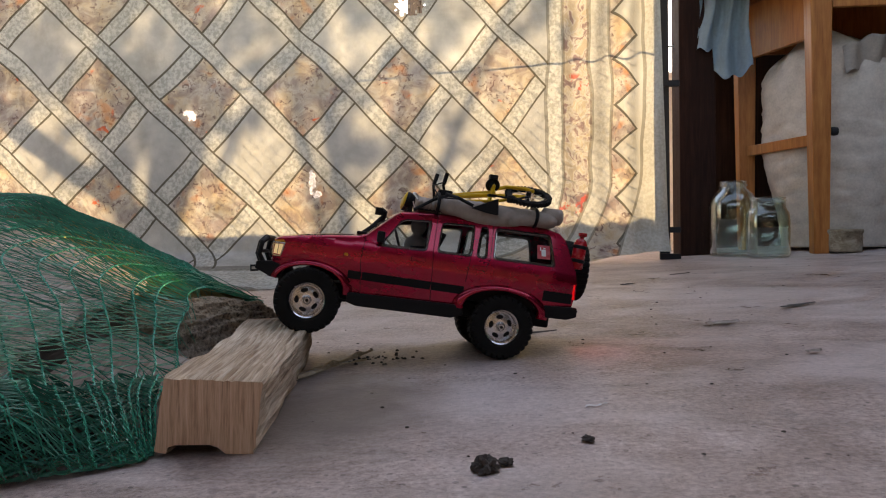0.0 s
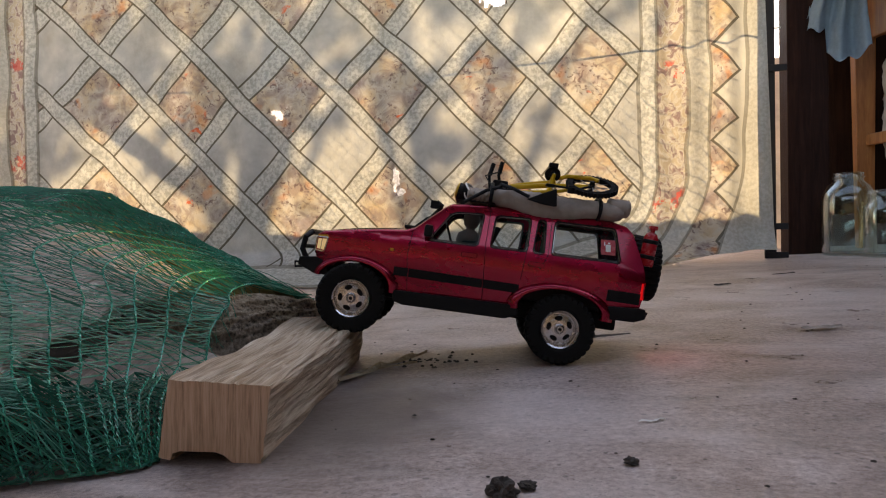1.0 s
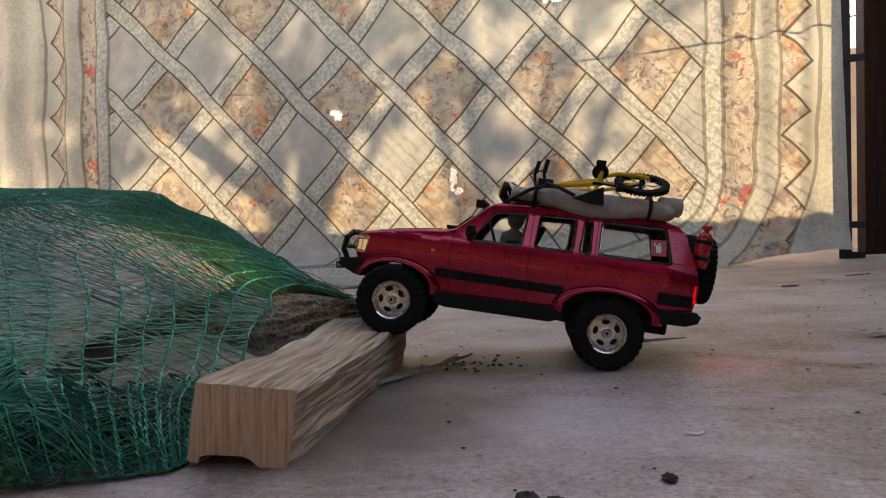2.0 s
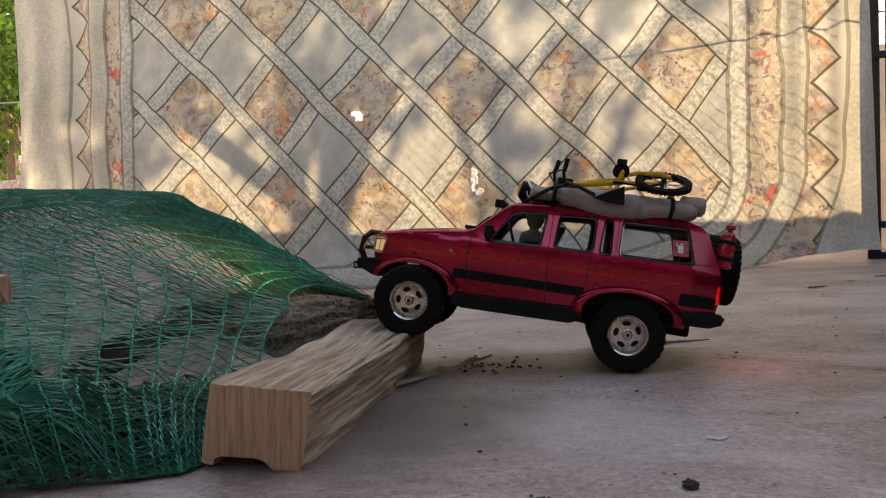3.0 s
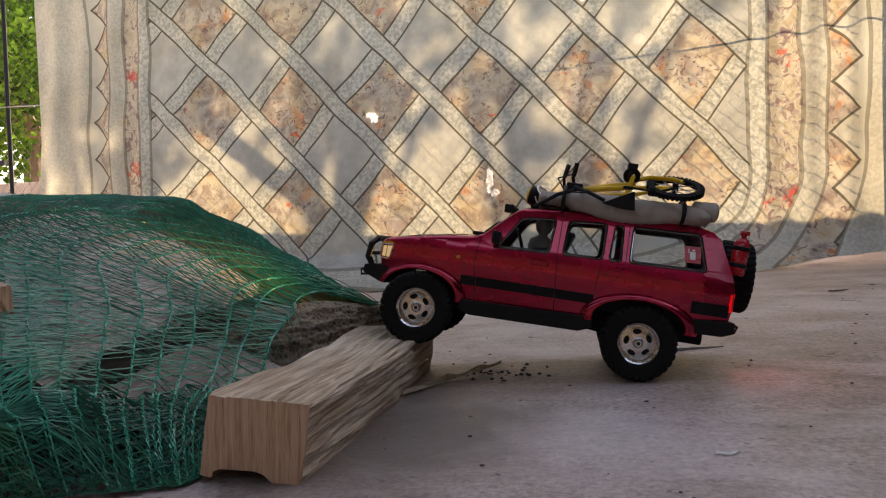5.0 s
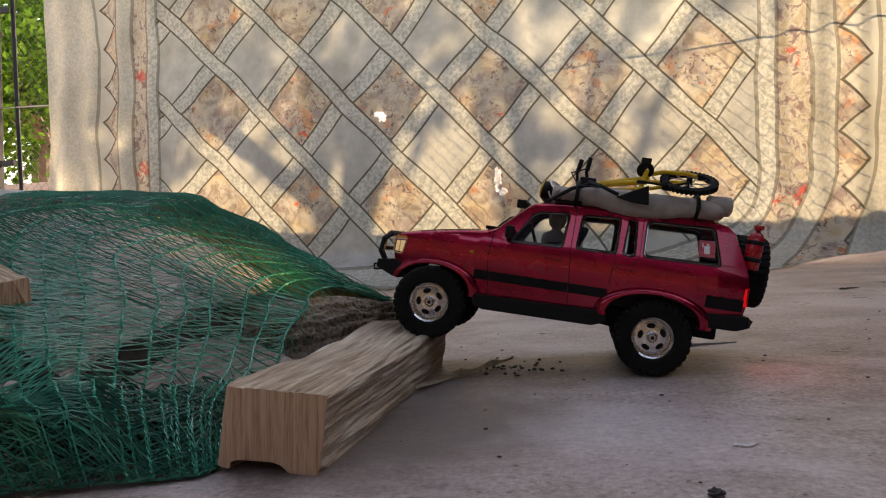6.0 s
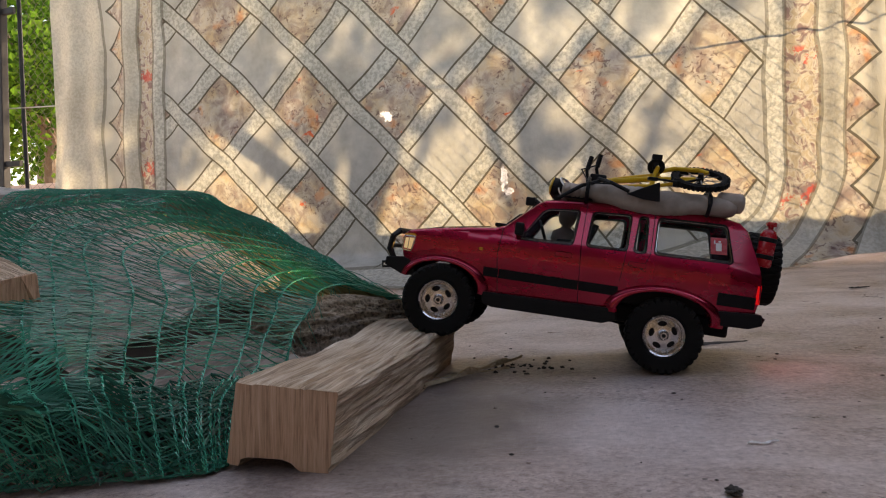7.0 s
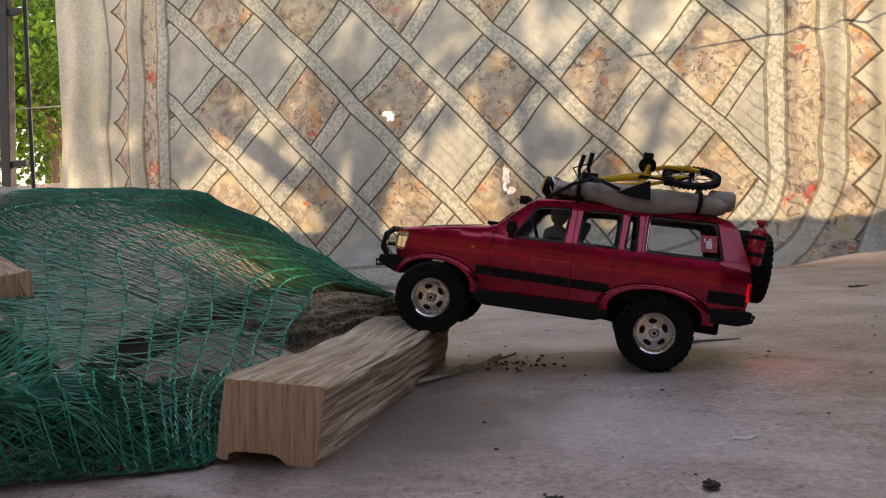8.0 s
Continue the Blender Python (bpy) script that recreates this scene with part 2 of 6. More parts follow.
    g.put(bump.inputs["Height"], g.m("ADD", g.noise(g.scaled(co, (1.0, 1.0, 0.35)), 14.0, 6, 0.6), g.m("MULTIPLY", g.noise(co, 60.0, 4, 0.6), 0.2)))
    g.l.new(bump.outputs[0], tra.inputs["Normal"])
    g.l.new(bump.outputs[0], dif.inputs["Normal"])
    g.l.new(both.outputs[0], g.out.inputs[0])
    return g.mat


def glass(name, color=(1, 1, 1), rough=0.02, ior=1.45):
    g = Graph(name)
    g.set(color=color, rough=rough, trans=1.0, ior=ior)
    return g.mat


def clear_glass(name, tint):
    """Thin blown glass: clear, with a gloss that grows towards the rim."""
    g = Graph(name)
    clear = g.node("ShaderNodeBsdfTransparent", tint)
    gloss = g.node("ShaderNodeBsdfGlossy", (1.0, 1.0, 1.0), 0.03)
    rim = g.m("MULTIPLY", g.m("POWER", g.node("ShaderNodeLayerWeight", 0.5).outputs[1], 2.2), 0.85)
    g.l.new(g.node("ShaderNodeMixShader", g.m("ADD", rim, 0.055), clear.outputs[0], gloss.outputs[0]).outputs[0], g.out.inputs[0])
    return g.mat


def car_paint():
    g = Graph("red_metallic_paint")
    co = g.coords()
    flake = g.noise(co, 2600.0, 2)
    haze = g.noise(g.scaled(co, (1, 1, 2)), 14.0, 6, 0.65)
    base = g.ramp(haze, (0.3, (0.36, 0.004, 0.030)), (0.7, (0.44, 0.006, 0.038)))
    g.set(color=g.mix(0.12, base, g.ramp(flake, (0.4, (0.12, 0.003, 0.010)), (0.6, (0.5, 0.04, 0.08)))),
          metal=0.85, rough=g.ramp(haze, (0.35, 0.22), (0.7, 0.32)), spec=0.3, coat=0.7, coat_rough=0.08)
    return g.mat


def leaf_mat():
    g = Graph("green_leaf")
    info = g.n.new("ShaderNodeNewGeometry")
    col = g.ramp(info.outputs["Random Per Island"], (0.0, (0.016, 0.042, 0.010)), (0.6, (0.045, 0.095, 0.018)), (1.0, (0.11, 0.19, 0.04)))
    dif = g.node("ShaderNodeBsdfDiffuse", col)
    tra = g.node("ShaderNodeBsdfTranslucent", g.mix(1.0, col, (0.75, 1.0, 0.45), "MULTIPLY"))
    g.l.new(g.node("ShaderNodeMixShader", 0.4, dif.outputs[0], tra.outputs[0]).outputs[0], g.out.inputs[0])
    return g.mat


def glow(name, color, power):
    g = Graph(name)
    g.set(color=color, emit=color, power=power, rough=0.3)
    return g.mat


# ---- building helpers ----
def mesh_of(name, bm, material=None, smooth=False):
    me = bpy.data.meshes.new(name)
    bm.to_mesh(me)
    bm.free()
    for m in (material if isinstance(material, (list, tuple)) else [material]):
        if m:
            me.materials.append(m)
    if smooth:
        me.polygons.foreach_set("use_smooth", [True] * len(me.polygons))
    return me


def part(name, bm, material, parent, label="", at=None, smooth=False):
    """Links a bmesh as one mesh object under a thing or a part."""
    ob = new(name, bm if isinstance(bm, bpy.types.Mesh) else mesh_of(name, bm, material, smooth))
    ob.parent = parent
    if at is not None:
        ob.matrix_basis = at
    if label:
        ob["label"] = label
    return ob


def empty(name, m, label="", category="", group=""):
    ob = new(name)
    ob.empty_display_size = 0.02
    ob.matrix_basis = m
    return tagged(ob, label, category, group)


def thing(name, bm, material, m=None, label="", category="", group="", kind="", smooth=False):
    ob = new(name, mesh_of(name, bm, material, smooth))
    if m is not None:
        ob.matrix_basis = m
    return tagged(ob, label, category, group, kind)


def box(bm, lo, hi, bevel=0.0, m=None):
    r = bmesh.ops.create_cube(bm, size=1.0)
    vs = r["verts"]
    for v in vs:
        v.co = Vector(lo[i] + (v.co[i] + 0.5) * (hi[i] - lo[i]) for i in range(3))
    if bevel:
        es = list({e for v in vs for e in v.link_edges})
        out = bmesh.ops.bevel(bm, geom=es, offset=bevel, segments=2, profile=0.6, affect="EDGES")
        vs = list({v for f in out["faces"] for v in f.verts} | {v for v in vs if v.is_valid})
    if m is not None:
        bmesh.ops.transform(bm, matrix=m, verts=vs)
    return vs


def boxed(lo, hi, bevel=0.0, m=None):
    bm = bmesh.new()
    box(bm, lo, hi, bevel, m)
    return bm


def tube(bm, pts, r, sides=8, closed=False, caps=True, taper=None):
    """A round bar along points; r may be one radius, taper a function of 0..1."""
    pts = [Vector(p) for p in pts]
    n = len(pts)
    rings, side = [], None
    for i, p in enumerate(pts):
        a, b = pts[i - 1] if (i or closed) else p, pts[(i + 1) % n] if (i < n - 1 or closed) else p
        d = (b - a).normalized()
        if side is None:
            side = d.orthogonal().normalized()
        side = (side - d * side.dot(d)).normalized()
        up = d.cross(side)
        rr = r * (taper(i / max(1, n - 1)) if taper else 1.0)
        rings.append([bm.verts.new(p + (side * math.cos(t) + up * math.sin(t)) * rr) for t in (2 * math.pi * k / sides for k in range(sides))])
    for i in range(n if closed else n - 1):
        a, b = rings[i], rings[(i + 1) % n]
        for k in range(sides):
            bm.faces.new((a[k], a[(k + 1) % sides], b[(k + 1) % sides], b[k]))
    if caps and not closed:
        bm.faces.new(rings[0][::-1])
        bm.faces.new(rings[-1])
    return [v for ring in rings for v in ring]


def tubed(pts, r, sides=8, closed=False, taper=None):
    bm = bmesh.new()
    tube(bm, pts, r, sides, closed, taper=taper)
    return bm


def lathe(bm, profile, steps=32, axis="Z", m=None, caps=True):
    """Turns (radius, height) pairs round an axis."""
    rings = []
    for r, h in profile:
        ring = []
        for k in range(steps):
            t = 2 * math.pi * k / steps
            c = (r * math.cos(t), r * math.sin(t), h) if axis == "Z" else (r * math.cos(t), h, r * math.sin(t))
            ring.append(bm.verts.new(c))
        rings.append(ring)
    for a, b in zip(rings, rings[1:]):
        for k in range(steps):
            bm.faces.new((a[k], a[(k + 1) % steps], b[(k + 1) % steps], b[k]))
    for ring, flip in ((rings[0], True), (rings[-1], False)):
        if caps and (ring[0].co - ring[steps // 2].co).length > 1e-6:
            bm.faces.new(ring[::-1] if flip else ring)
    vs = [v for ring in rings for v in ring]
    if m is not None:
        bmesh.ops.transform(bm, matrix=m, verts=vs)
    return vs


def lathed(profile, steps=32, axis="Z", m=None, caps=True):
    bm = bmesh.new()
    lathe(bm, profile, steps, axis, m, caps)
    bmesh.ops.recalc_face_normals(bm, faces=bm.faces)
    return bm


def prism(bm, outline, y0, y1):
    """A flat outline in x and z, given depth from y0 to y1."""
    a = [bm.verts.new((x, y0, z)) for x, z in outline]
    b = [bm.verts.new((x, y1, z)) for x, z in outline]
    bm.faces.new(a)
    bm.faces.new(b[::-1])
    n = len(a)
    for i in range(n):
        bm.faces.new((a[i], b[i], b[(i + 1) % n], a[(i + 1) % n]))
    bmesh.ops.recalc_face_normals(bm, faces=bm.faces)
    return a + b


def prismed(outline, y0, y1, bevel=0.0):
    bm = bmesh.new()
    prism(bm, outline, y0, y1)
    if bevel:
        bmesh.ops.bevel(bm, geom=list(bm.edges), offset=bevel, segments=2, profile=0.6, affect="EDGES")
    return bm


def sheet(nx, ny, fn):
    """A grid of quads whose corners come from fn(s, t) with s and t from 0 to 1."""
    bm = bmesh.new()
    g = [[bm.verts.new(fn(i / nx, j / ny)) for i in range(nx + 1)] for j in range(ny + 1)]
    for j in range(ny):
        for i in range(nx):
            bm.faces.new((g[j][i], g[j][i + 1], g[j + 1][i + 1], g[j + 1][i]))
    return bm


def lerp(a, b, t):
    return a + (b - a) * t


def smooth01(t):
    t = max(0.0, min(1.0, t))
    return t * t * (3 - 2 * t)


def curve_at(points, x):
    """Straight lines between (x, y) pairs."""
    if x <= points[0][0]:
        return points[0][1]
    for (a, b), (c, d) in zip(points, points[1:]):
        if x <= c:
            return lerp(b, d, (x - a) / (c - a))
    return points[-1][1]


def n3(x, y, z, s=1.0):
    return noise.noise(Vector((x * s, y * s, z * s)))


def floor_z(x, y):
    return 0.0340 * x + 0.0386 * y

# ---- the setting ----
M_CONCRETE = concrete()
M_FABRIC = fabric()
M_STEEL = plain("galvanised_wire", (0.30, 0.31, 0.32), 0.45, 0.8)
M_RUST = plain("rusty_wire", (0.09, 0.075, 0.065), 0.7, 0.2, 0.3)
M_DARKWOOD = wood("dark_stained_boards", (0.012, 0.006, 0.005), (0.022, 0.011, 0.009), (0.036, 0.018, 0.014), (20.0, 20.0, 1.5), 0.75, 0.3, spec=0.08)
M_PLASTER = plain("pale_plaster", (0.80, 0.78, 0.75), 0.9, 0.0, 0.25, 30.0, 0.3)
M_UNSEEN_ROOF = plain("unseen_roof_boards", (0.10, 0.075, 0.055), 0.85, 0.0, 0.4, 20.0, 0.4)
M_BLACK_METAL = plain("black_painted_steel", (0.016, 0.017, 0.020), 0.6, 0.0, spec=0.2)
M_SOIL = plain("dry_pink_soil", (0.36, 0.25, 0.19), 0.95, 0.0, 0.4, 14.0, 0.6)
M_PINKWALL = plain("pinkish_render", (0.40, 0.29, 0.24), 0.95, 0.0, 0.35, 12.0, 0.5)
M_LEAF = leaf_mat()
M_BARK = plain("grey_bark", (0.11, 0.085, 0.065), 0.9, 0.0, 0.5, 40.0, 0.8)


def floor_point(s, t):
    x, y = lerp(-3.4, 2.6, s), lerp(-2.6, 2.35, t)
    z = floor_z(x, y) + 0.004 * n3(x, y, 0, 2.2) + 0.0016 * n3(x, y, 3, 9.0) - 0.001
    return (x, y, z)


bm = sheet(300, 270, floor_point)
edge = [e for e in bm.edges if e.is_boundary]
ret = bmesh.ops.extrude_edge_only(bm, edges=edge)
for v in ret["geom"]:
    if isinstance(v, bmesh.types.BMVert):
        v.co.z -= 0.25
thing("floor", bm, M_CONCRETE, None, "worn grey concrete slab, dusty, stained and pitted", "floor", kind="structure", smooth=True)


def ground_point(s, t):
    r = 0.0 if t == 0 else 3.0 * (400 / 3.0) ** t
    a = 2 * math.pi * s
    x, y = r * math.cos(a), r * math.sin(a)
    near = math.hypot(x, y)
    return (x, y, -0.30 + 0.05 * n3(x, y, 0, 0.6) * min(1, near / 5) + (0.22 * smooth01((y - 2.0) / 2.0) if abs(x) < 30 else 0.22))


bm = sheet(96, 40, ground_point)
bmesh.ops.remove_doubles(bm, verts=bm.verts, dist=1e-4)
thing("ground", bm, M_SOIL, None, "dry pinkish sunlit bare soil round the shed", "ground", kind="structure", smooth=True)

# enclosure added out of view to shape the light: roof, side walls, dark fence
# boards near black so they throw no light back onto the car
M_UNSEEN_BOARD = wood("blackened_unseen_boards", (0.010, 0.008, 0.007), (0.018, 0.015, 0.013), (0.030, 0.026, 0.023), (20.0, 20.0, 1.5), 0.9, 0.4)
thing("ceiling_north", boxed((-3.5, 1.30, 2.30), (0.72, 1.86, 2.38)), M_UNSEEN_ROOF, None, "dark boarded shed roof", "ceiling", kind="structure")
thing("ceiling_corner", boxed((0.723, 1.30, 2.30), (2.75, 2.62, 2.38)), M_UNSEEN_ROOF, None, "dark boarded shed roof", "ceiling", kind="structure")
thing("ceiling_south", boxed((-3.5, -2.75, 2.30), (2.75, -0.55, 2.38)), M_UNSEEN_ROOF, None, "dark boarded shed roof", "ceiling", kind="structure")
thing("wall_east", boxed((2.60, -2.6, -0.3), (2.75, 2.6, 2.299)), M_UNSEEN_BOARD, None, "dark weathered board wall of the shed", "wall", kind="structure")
thing("wall_west", boxed((-3.5, -2.6, -0.3), (-3.35, 0.9, 2.299)), M_UNSEEN_BOARD, None, "dark weathered board wall of the shed", "wall", kind="structure")
thing("wall_south", boxed((-3.5, -2.75, -0.3), (2.75, -2.605, 1.52)), M_UNSEEN_BOARD, None, "dark weathered board fence across the yard", "wall", kind="structure")
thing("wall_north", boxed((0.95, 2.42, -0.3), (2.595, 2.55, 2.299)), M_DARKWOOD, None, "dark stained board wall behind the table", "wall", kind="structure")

# ---- bedspread hung on the fence ----
# lining added at the small holes, very translucent so they shine sun-white
g = Graph("bright_hole_lining")
weft = g.ramp(g.noise(g.coords("Object"), 120.0, 4), (0.35, (0.62, 0.58, 0.52)), (0.6, (0.93, 0.91, 0.87)))
g.l.new(g.node("ShaderNodeMixShader", 0.9, g.node("ShaderNodeBsdfDiffuse", weft).outputs[0], g.node("ShaderNodeBsdfTranslucent", weft).outputs[0]).outputs[0], g.out.inputs[0])
M_THREADBARE = g.mat
HEM = [(-2.8, 1.55), (-1.6, 1.40), (-0.9, 1.25), (-0.56, 1.20), (-0.23, 1.32), (0.05, 1.38), (0.23, 1.53), (0.43, 1.61), (0.60, 1.68), (0.72, 1.74)]


def cloth_y(x, z):
    low = floor_z(x, curve_at(HEM, x))
    k = smooth01((z - low) / 0.13)
    y = lerp(curve_at(HEM, x), 1.79 + 0.03 * math.sin(x * 2.1), k ** 0.45)
    y += 0.018 * n3(x, 0, z, 2.6) + 0.010 * n3(x, 5, z * 0.35, 9.0)
    right, left = smooth01((x - 0.22) / 0.2), smooth01((-2.02 - x) / 0.2)
    y += 0.020 * right * math.sin(x * 52 + 0.6 * math.sin(z * 3)) * (0.5 + 0.5 * smooth01(z))
    y += 0.011 * left * math.sin(x * 38 + 0.8 * math.sin(z * 2.3))
    return y


CLOTH_TOP = 2.27


def cloth_point(s, t):
    x = lerp(-2.80, 0.70, s)
    x += 0.028 * (0.9 - t * CLOTH_TOP) * smooth01((x - 0.3) / 0.4) - 0.01
    low = floor_z(x, curve_at(HEM, x)) + 0.006 + 0.010 * max(0, n3(x, 1, 0, 7.0)) + 0.026 * smooth01((x - 0.30) / 0.25)
    z = lerp(low, CLOTH_TOP, t)
    return (x, cloth_y(x, z), z)


WORN = [(-1.046, 0.652, 0.015, 0.020), (-1.075, 0.668, 0.011, 0.009), (-0.588, 0.395, 0.012, 0.042), (-0.570, 0.352, 0.016, 0.013)]
RENTS = [(-0.215, 1.035, 0.052, 0.030)]


def inside(c, spots):
    return any(((c.x - hx) / rx) ** 2 + ((c.z - hz) / rz) ** 2 < 1.0 + 1.7 * n3(c.x, 0, c.z, 75.0) for hx, hz, rx, rz in spots)



bm = sheet(560, 340, cloth_point)
near = [f for f in bm.faces if any(((f.calc_center_median().x - hx) / (rx + 0.02)) ** 2 + ((f.calc_center_median().z - hz) / (rz + 0.02)) ** 2 < 1.0 for hx, hz, rx, rz in WORN)]
bmesh.ops.subdivide_edges(bm, edges=list({e for f in near for e in f.edges}), cuts=3, use_grid_fill=True)
gone = [f for f in bm.faces if inside(f.calc_center_median(), RENTS)]
bmesh.ops.delete(bm, geom=gone, context="FACES")
spread = empty("hanging_bedspread", pose(0, 0, 0), "torn translucent patchwork bedspread hung as a curtain on a fence", "curtain")


def zone_of(c):
    if inside(c, WORN):
        return "worn_patch" if c.x < -0.8 else "worn_streak"
    if c.z < 0.085 + 0.25 * max(0.0, c.x + 0.25):
        return "bottom_border"
    return "left_border" if c.x < -2.13 else "right_border" if c.x > 0.285 else "patchwork_panel"


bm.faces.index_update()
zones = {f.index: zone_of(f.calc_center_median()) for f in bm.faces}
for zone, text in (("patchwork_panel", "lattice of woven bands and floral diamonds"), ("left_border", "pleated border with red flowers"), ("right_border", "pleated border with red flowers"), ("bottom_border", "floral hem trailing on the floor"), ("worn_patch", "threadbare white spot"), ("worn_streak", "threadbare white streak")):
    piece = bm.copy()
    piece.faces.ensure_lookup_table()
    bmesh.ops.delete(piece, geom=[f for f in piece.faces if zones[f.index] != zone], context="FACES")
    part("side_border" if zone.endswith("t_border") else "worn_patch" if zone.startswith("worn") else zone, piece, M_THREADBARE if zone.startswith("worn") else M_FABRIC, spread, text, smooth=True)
bm.free()

# chain-link fence behind it
FENCE_Y = 1.885
fence = empty("chain_link_fence", pose(0, FENCE_Y, 0), "rusty chain-link wire fence behind the hanging bedspread", "fence")
bm = bmesh.new()
CELL = 0.050
n_cols, n_rows = int(7.6 / CELL), int(1.6 / CELL)
for i in range(n_cols):
    x0 = -3.15 + i * CELL * 0.5
    pts = []
    for j in range(n_rows * 2 + 1):
        z = 0.12 + j * CELL / 2
        pts.append((x0 + (CELL * 0.52 if (j + i) % 2 else -CELL * 0.02) + 0.002 * n3(x0, z, 0, 20), 0.004 if j % 2 else -0.004, z))
    tube(bm, pts, 0.0011, 4, caps=False)
part("wire_mesh", bm, M_RUST, fence)
part("tension_wire", tubed([(-3.2 + 3.95 * k / 30, -0.012, 0.878 - 0.050 * math.sin(k / 30 * math.pi)) for k in range(31)], 0.0032, 6), M_STEEL, fence)
for px in (-3.36,):
    bm = bmesh.new()
    box(bm, (px - 0.018, -0.02, -0.2), (px + 0.018, 0.02, 1.9), 0.003)
    part("post", bm, M_BLACK_METAL, fence)
# hidden wall, added to throw the shade band on the lower bedspread
thing("wall_yard", boxed((-2.15, 2.90, -0.3), (1.15, 3.02, 1.00), 0.01), M_PLASTER, None, "low plastered garden wall behind the fence", "wall", kind="structure")


# ---- split log that the car climbs ----
M_SPLIT = wood("pale_split_wood", (0.17, 0.10, 0.058), (0.59, 0.43, 0.30), (0.90, 0.78, 0.63), (2.2, 70.0, 70.0), 0.85, 1.0)
M_ENDGRAIN = wood("sawn_end_grain", (0.22, 0.105, 0.062), (0.66, 0.42, 0.275), (0.82, 0.60, 0.44), (30.0, 95.0, 4.0), 0.8, 0.35)
M_BARKSIDE = wood("weathered_log_side", (0.09, 0.062, 0.045), (0.19, 0.14, 0.105), (0.33, 0.27, 0.21), (2.5, 22.0, 22.0), 0.9, 0.9)

M_GREYWOOD = wood("weathered_grey_wood", (0.28, 0.24, 0.20), (0.52, 0.47, 0.41), (0.70, 0.64, 0.57), (2.5, 34.0, 34.0), 0.9, 0.8)
M_YELLOWWOOD = wood("yellow_split_wood", (0.22, 0.13, 0.045), (0.42, 0.28, 0.11), (0.52, 0.38, 0.19), (2.0, 20.0, 20.0), 0.85, 0.8)
M_DUSTYWOOD = wood("dusty_grey_wood", (0.20, 0.165, 0.14), (0.36, 0.31, 0.27), (0.50, 0.45, 0.40), (2.5, 34.0, 34.0), 0.9, 0.8)
M_REDEND = wood("reddish_sawn_end", (0.16, 0.085, 0.055), (0.34, 0.21, 0.15), (0.46, 0.32, 0.24), (30.0, 60.0, 6.0), 0.85, 0.5)
# near-black bark, its colour stands in for shade inside the pile
M_SHADEBARK = plain("damp_dark_bark", (0.045, 0.035, 0.028), 0.95, 0.0, 0.6, 45.0, 1.0)
M_OLDBARK = plain("rough_brown_bark", (0.17, 0.125, 0.095), 0.95, 0.0, 0.6, 45.0, 1.0)


def split_log(name, m, length, section, seed, label, notch=False, mats=None, skew=0.0, group="", taper=0.0):
    """A cleft billet: rough section with frayed grain along x, and two end faces as parts."""
    rnd = random.Random(seed)
    ob = empty(name, m, label, "firewood", group)
    bm = bmesh.new()
    ring = []
    n = len(section)
    for i in range(n):
        a, b = section[i], section[(i + 1) % n]
        steps = max(2, int(math.dist(a, b) / 0.0035))
        for k in range(steps):
            ring.append((lerp(a[0], b[0], k / steps), lerp(a[1], b[1], k / steps)))
    nx = max(12, int(length / 0.010))
    rows = []
    cy, cz = sum(p[0] for p in ring) / len(ring), sum(p[1] for p in ring) / len(ring)
    for i in range(nx + 1):
        s = i / nx
        row = []
        for k, (y, z) in enumerate(ring):
            x = s * length + skew * s * (y - cy)
            rough = 0.0016 * n3(x * 0.7 + seed, y * 6, z * 6, 9) + 0.0036 * n3(x * 2 + seed, y * 30, z * 30, 6) + 0.0026 * n3(x * 1.2, y * 70, z * 70 + seed, 6)
            if i in (0, nx):
                rough *= 0.3
            sc = (1.0 + rough / 0.03 - 0.10 * max(0, s - 0.75)) * (1 - taper * s)
            yy, zz = cy + (y - cy) * sc, cz + (z - cz) * sc
            zz += 0.006 * math.sin(s * 5 + seed) * (1 if z > cz else 0) * s
            if notch and z < cz * 0.6:
                zz = max(z, 0.0)
            row.append(bm.verts.new((x + rnd.uniform(-1, 1) * (0.004 if i == nx else 0.0 if i == 0 else 0.0006), yy, zz)))
        rows.append(row)
    k = len(ring)
    for a, b in zip(rows, rows[1:]):
        for i in range(k):
            bm.faces.new((a[i], a[(i + 1) % k], b[(i + 1) % k], b[i]))
    side, end = mats or [M_SPLIT, M_ENDGRAIN]
    for row, dx in ((rows[0], -0.0005), (rows[-1], 0.0005)):
        cap = bmesh.new()
        f = cap.faces.new([cap.verts.new(v.co + Vector((dx, 0, 0))) for v in (row[::-1] if dx < 0 else row)])
        bmesh.ops.triangulate(cap, faces=[f], ngon_method="EAR_CLIP")
        part("sawn_end" if end != M_OLDBARK else "broken_end", cap, end, ob)
    bmesh.ops.recalc_face_normals(bm, faces=bm.faces)
    part("cleft_side", bm, side, ob)
    return ob


LOG_A, LOG_B = Vector((-0.135, -0.345, 0)), Vector((-0.205, 0.095, 0))
d = LOG_B - LOG_A
LOG_YAW = math.degrees(math.atan2(d.y, d.x))
LOG_SECTION = [(-0.045, 0.0), (-0.052, 0.068), (0.038, 0.070), (0.046, 0.002), (0.037, 0.0), (0.034, 0.006), (0.027, 0.0082), (-0.004, 0.0086), (-0.012, 0.006), (-0.019, 0.0)]
split_log("split_log", pose(LOG_A.x, LOG_A.y, floor_z(LOG_A.x, LOG_A.y) + 0.001, 2.0, -1.0, LOG_YAW), 0.44, LOG_SECTION, 3,
          "pale split firewood billet with sawn end, lying on the concrete", notch=True, skew=-0.75)

# ---- firewood in a green mesh sack ----


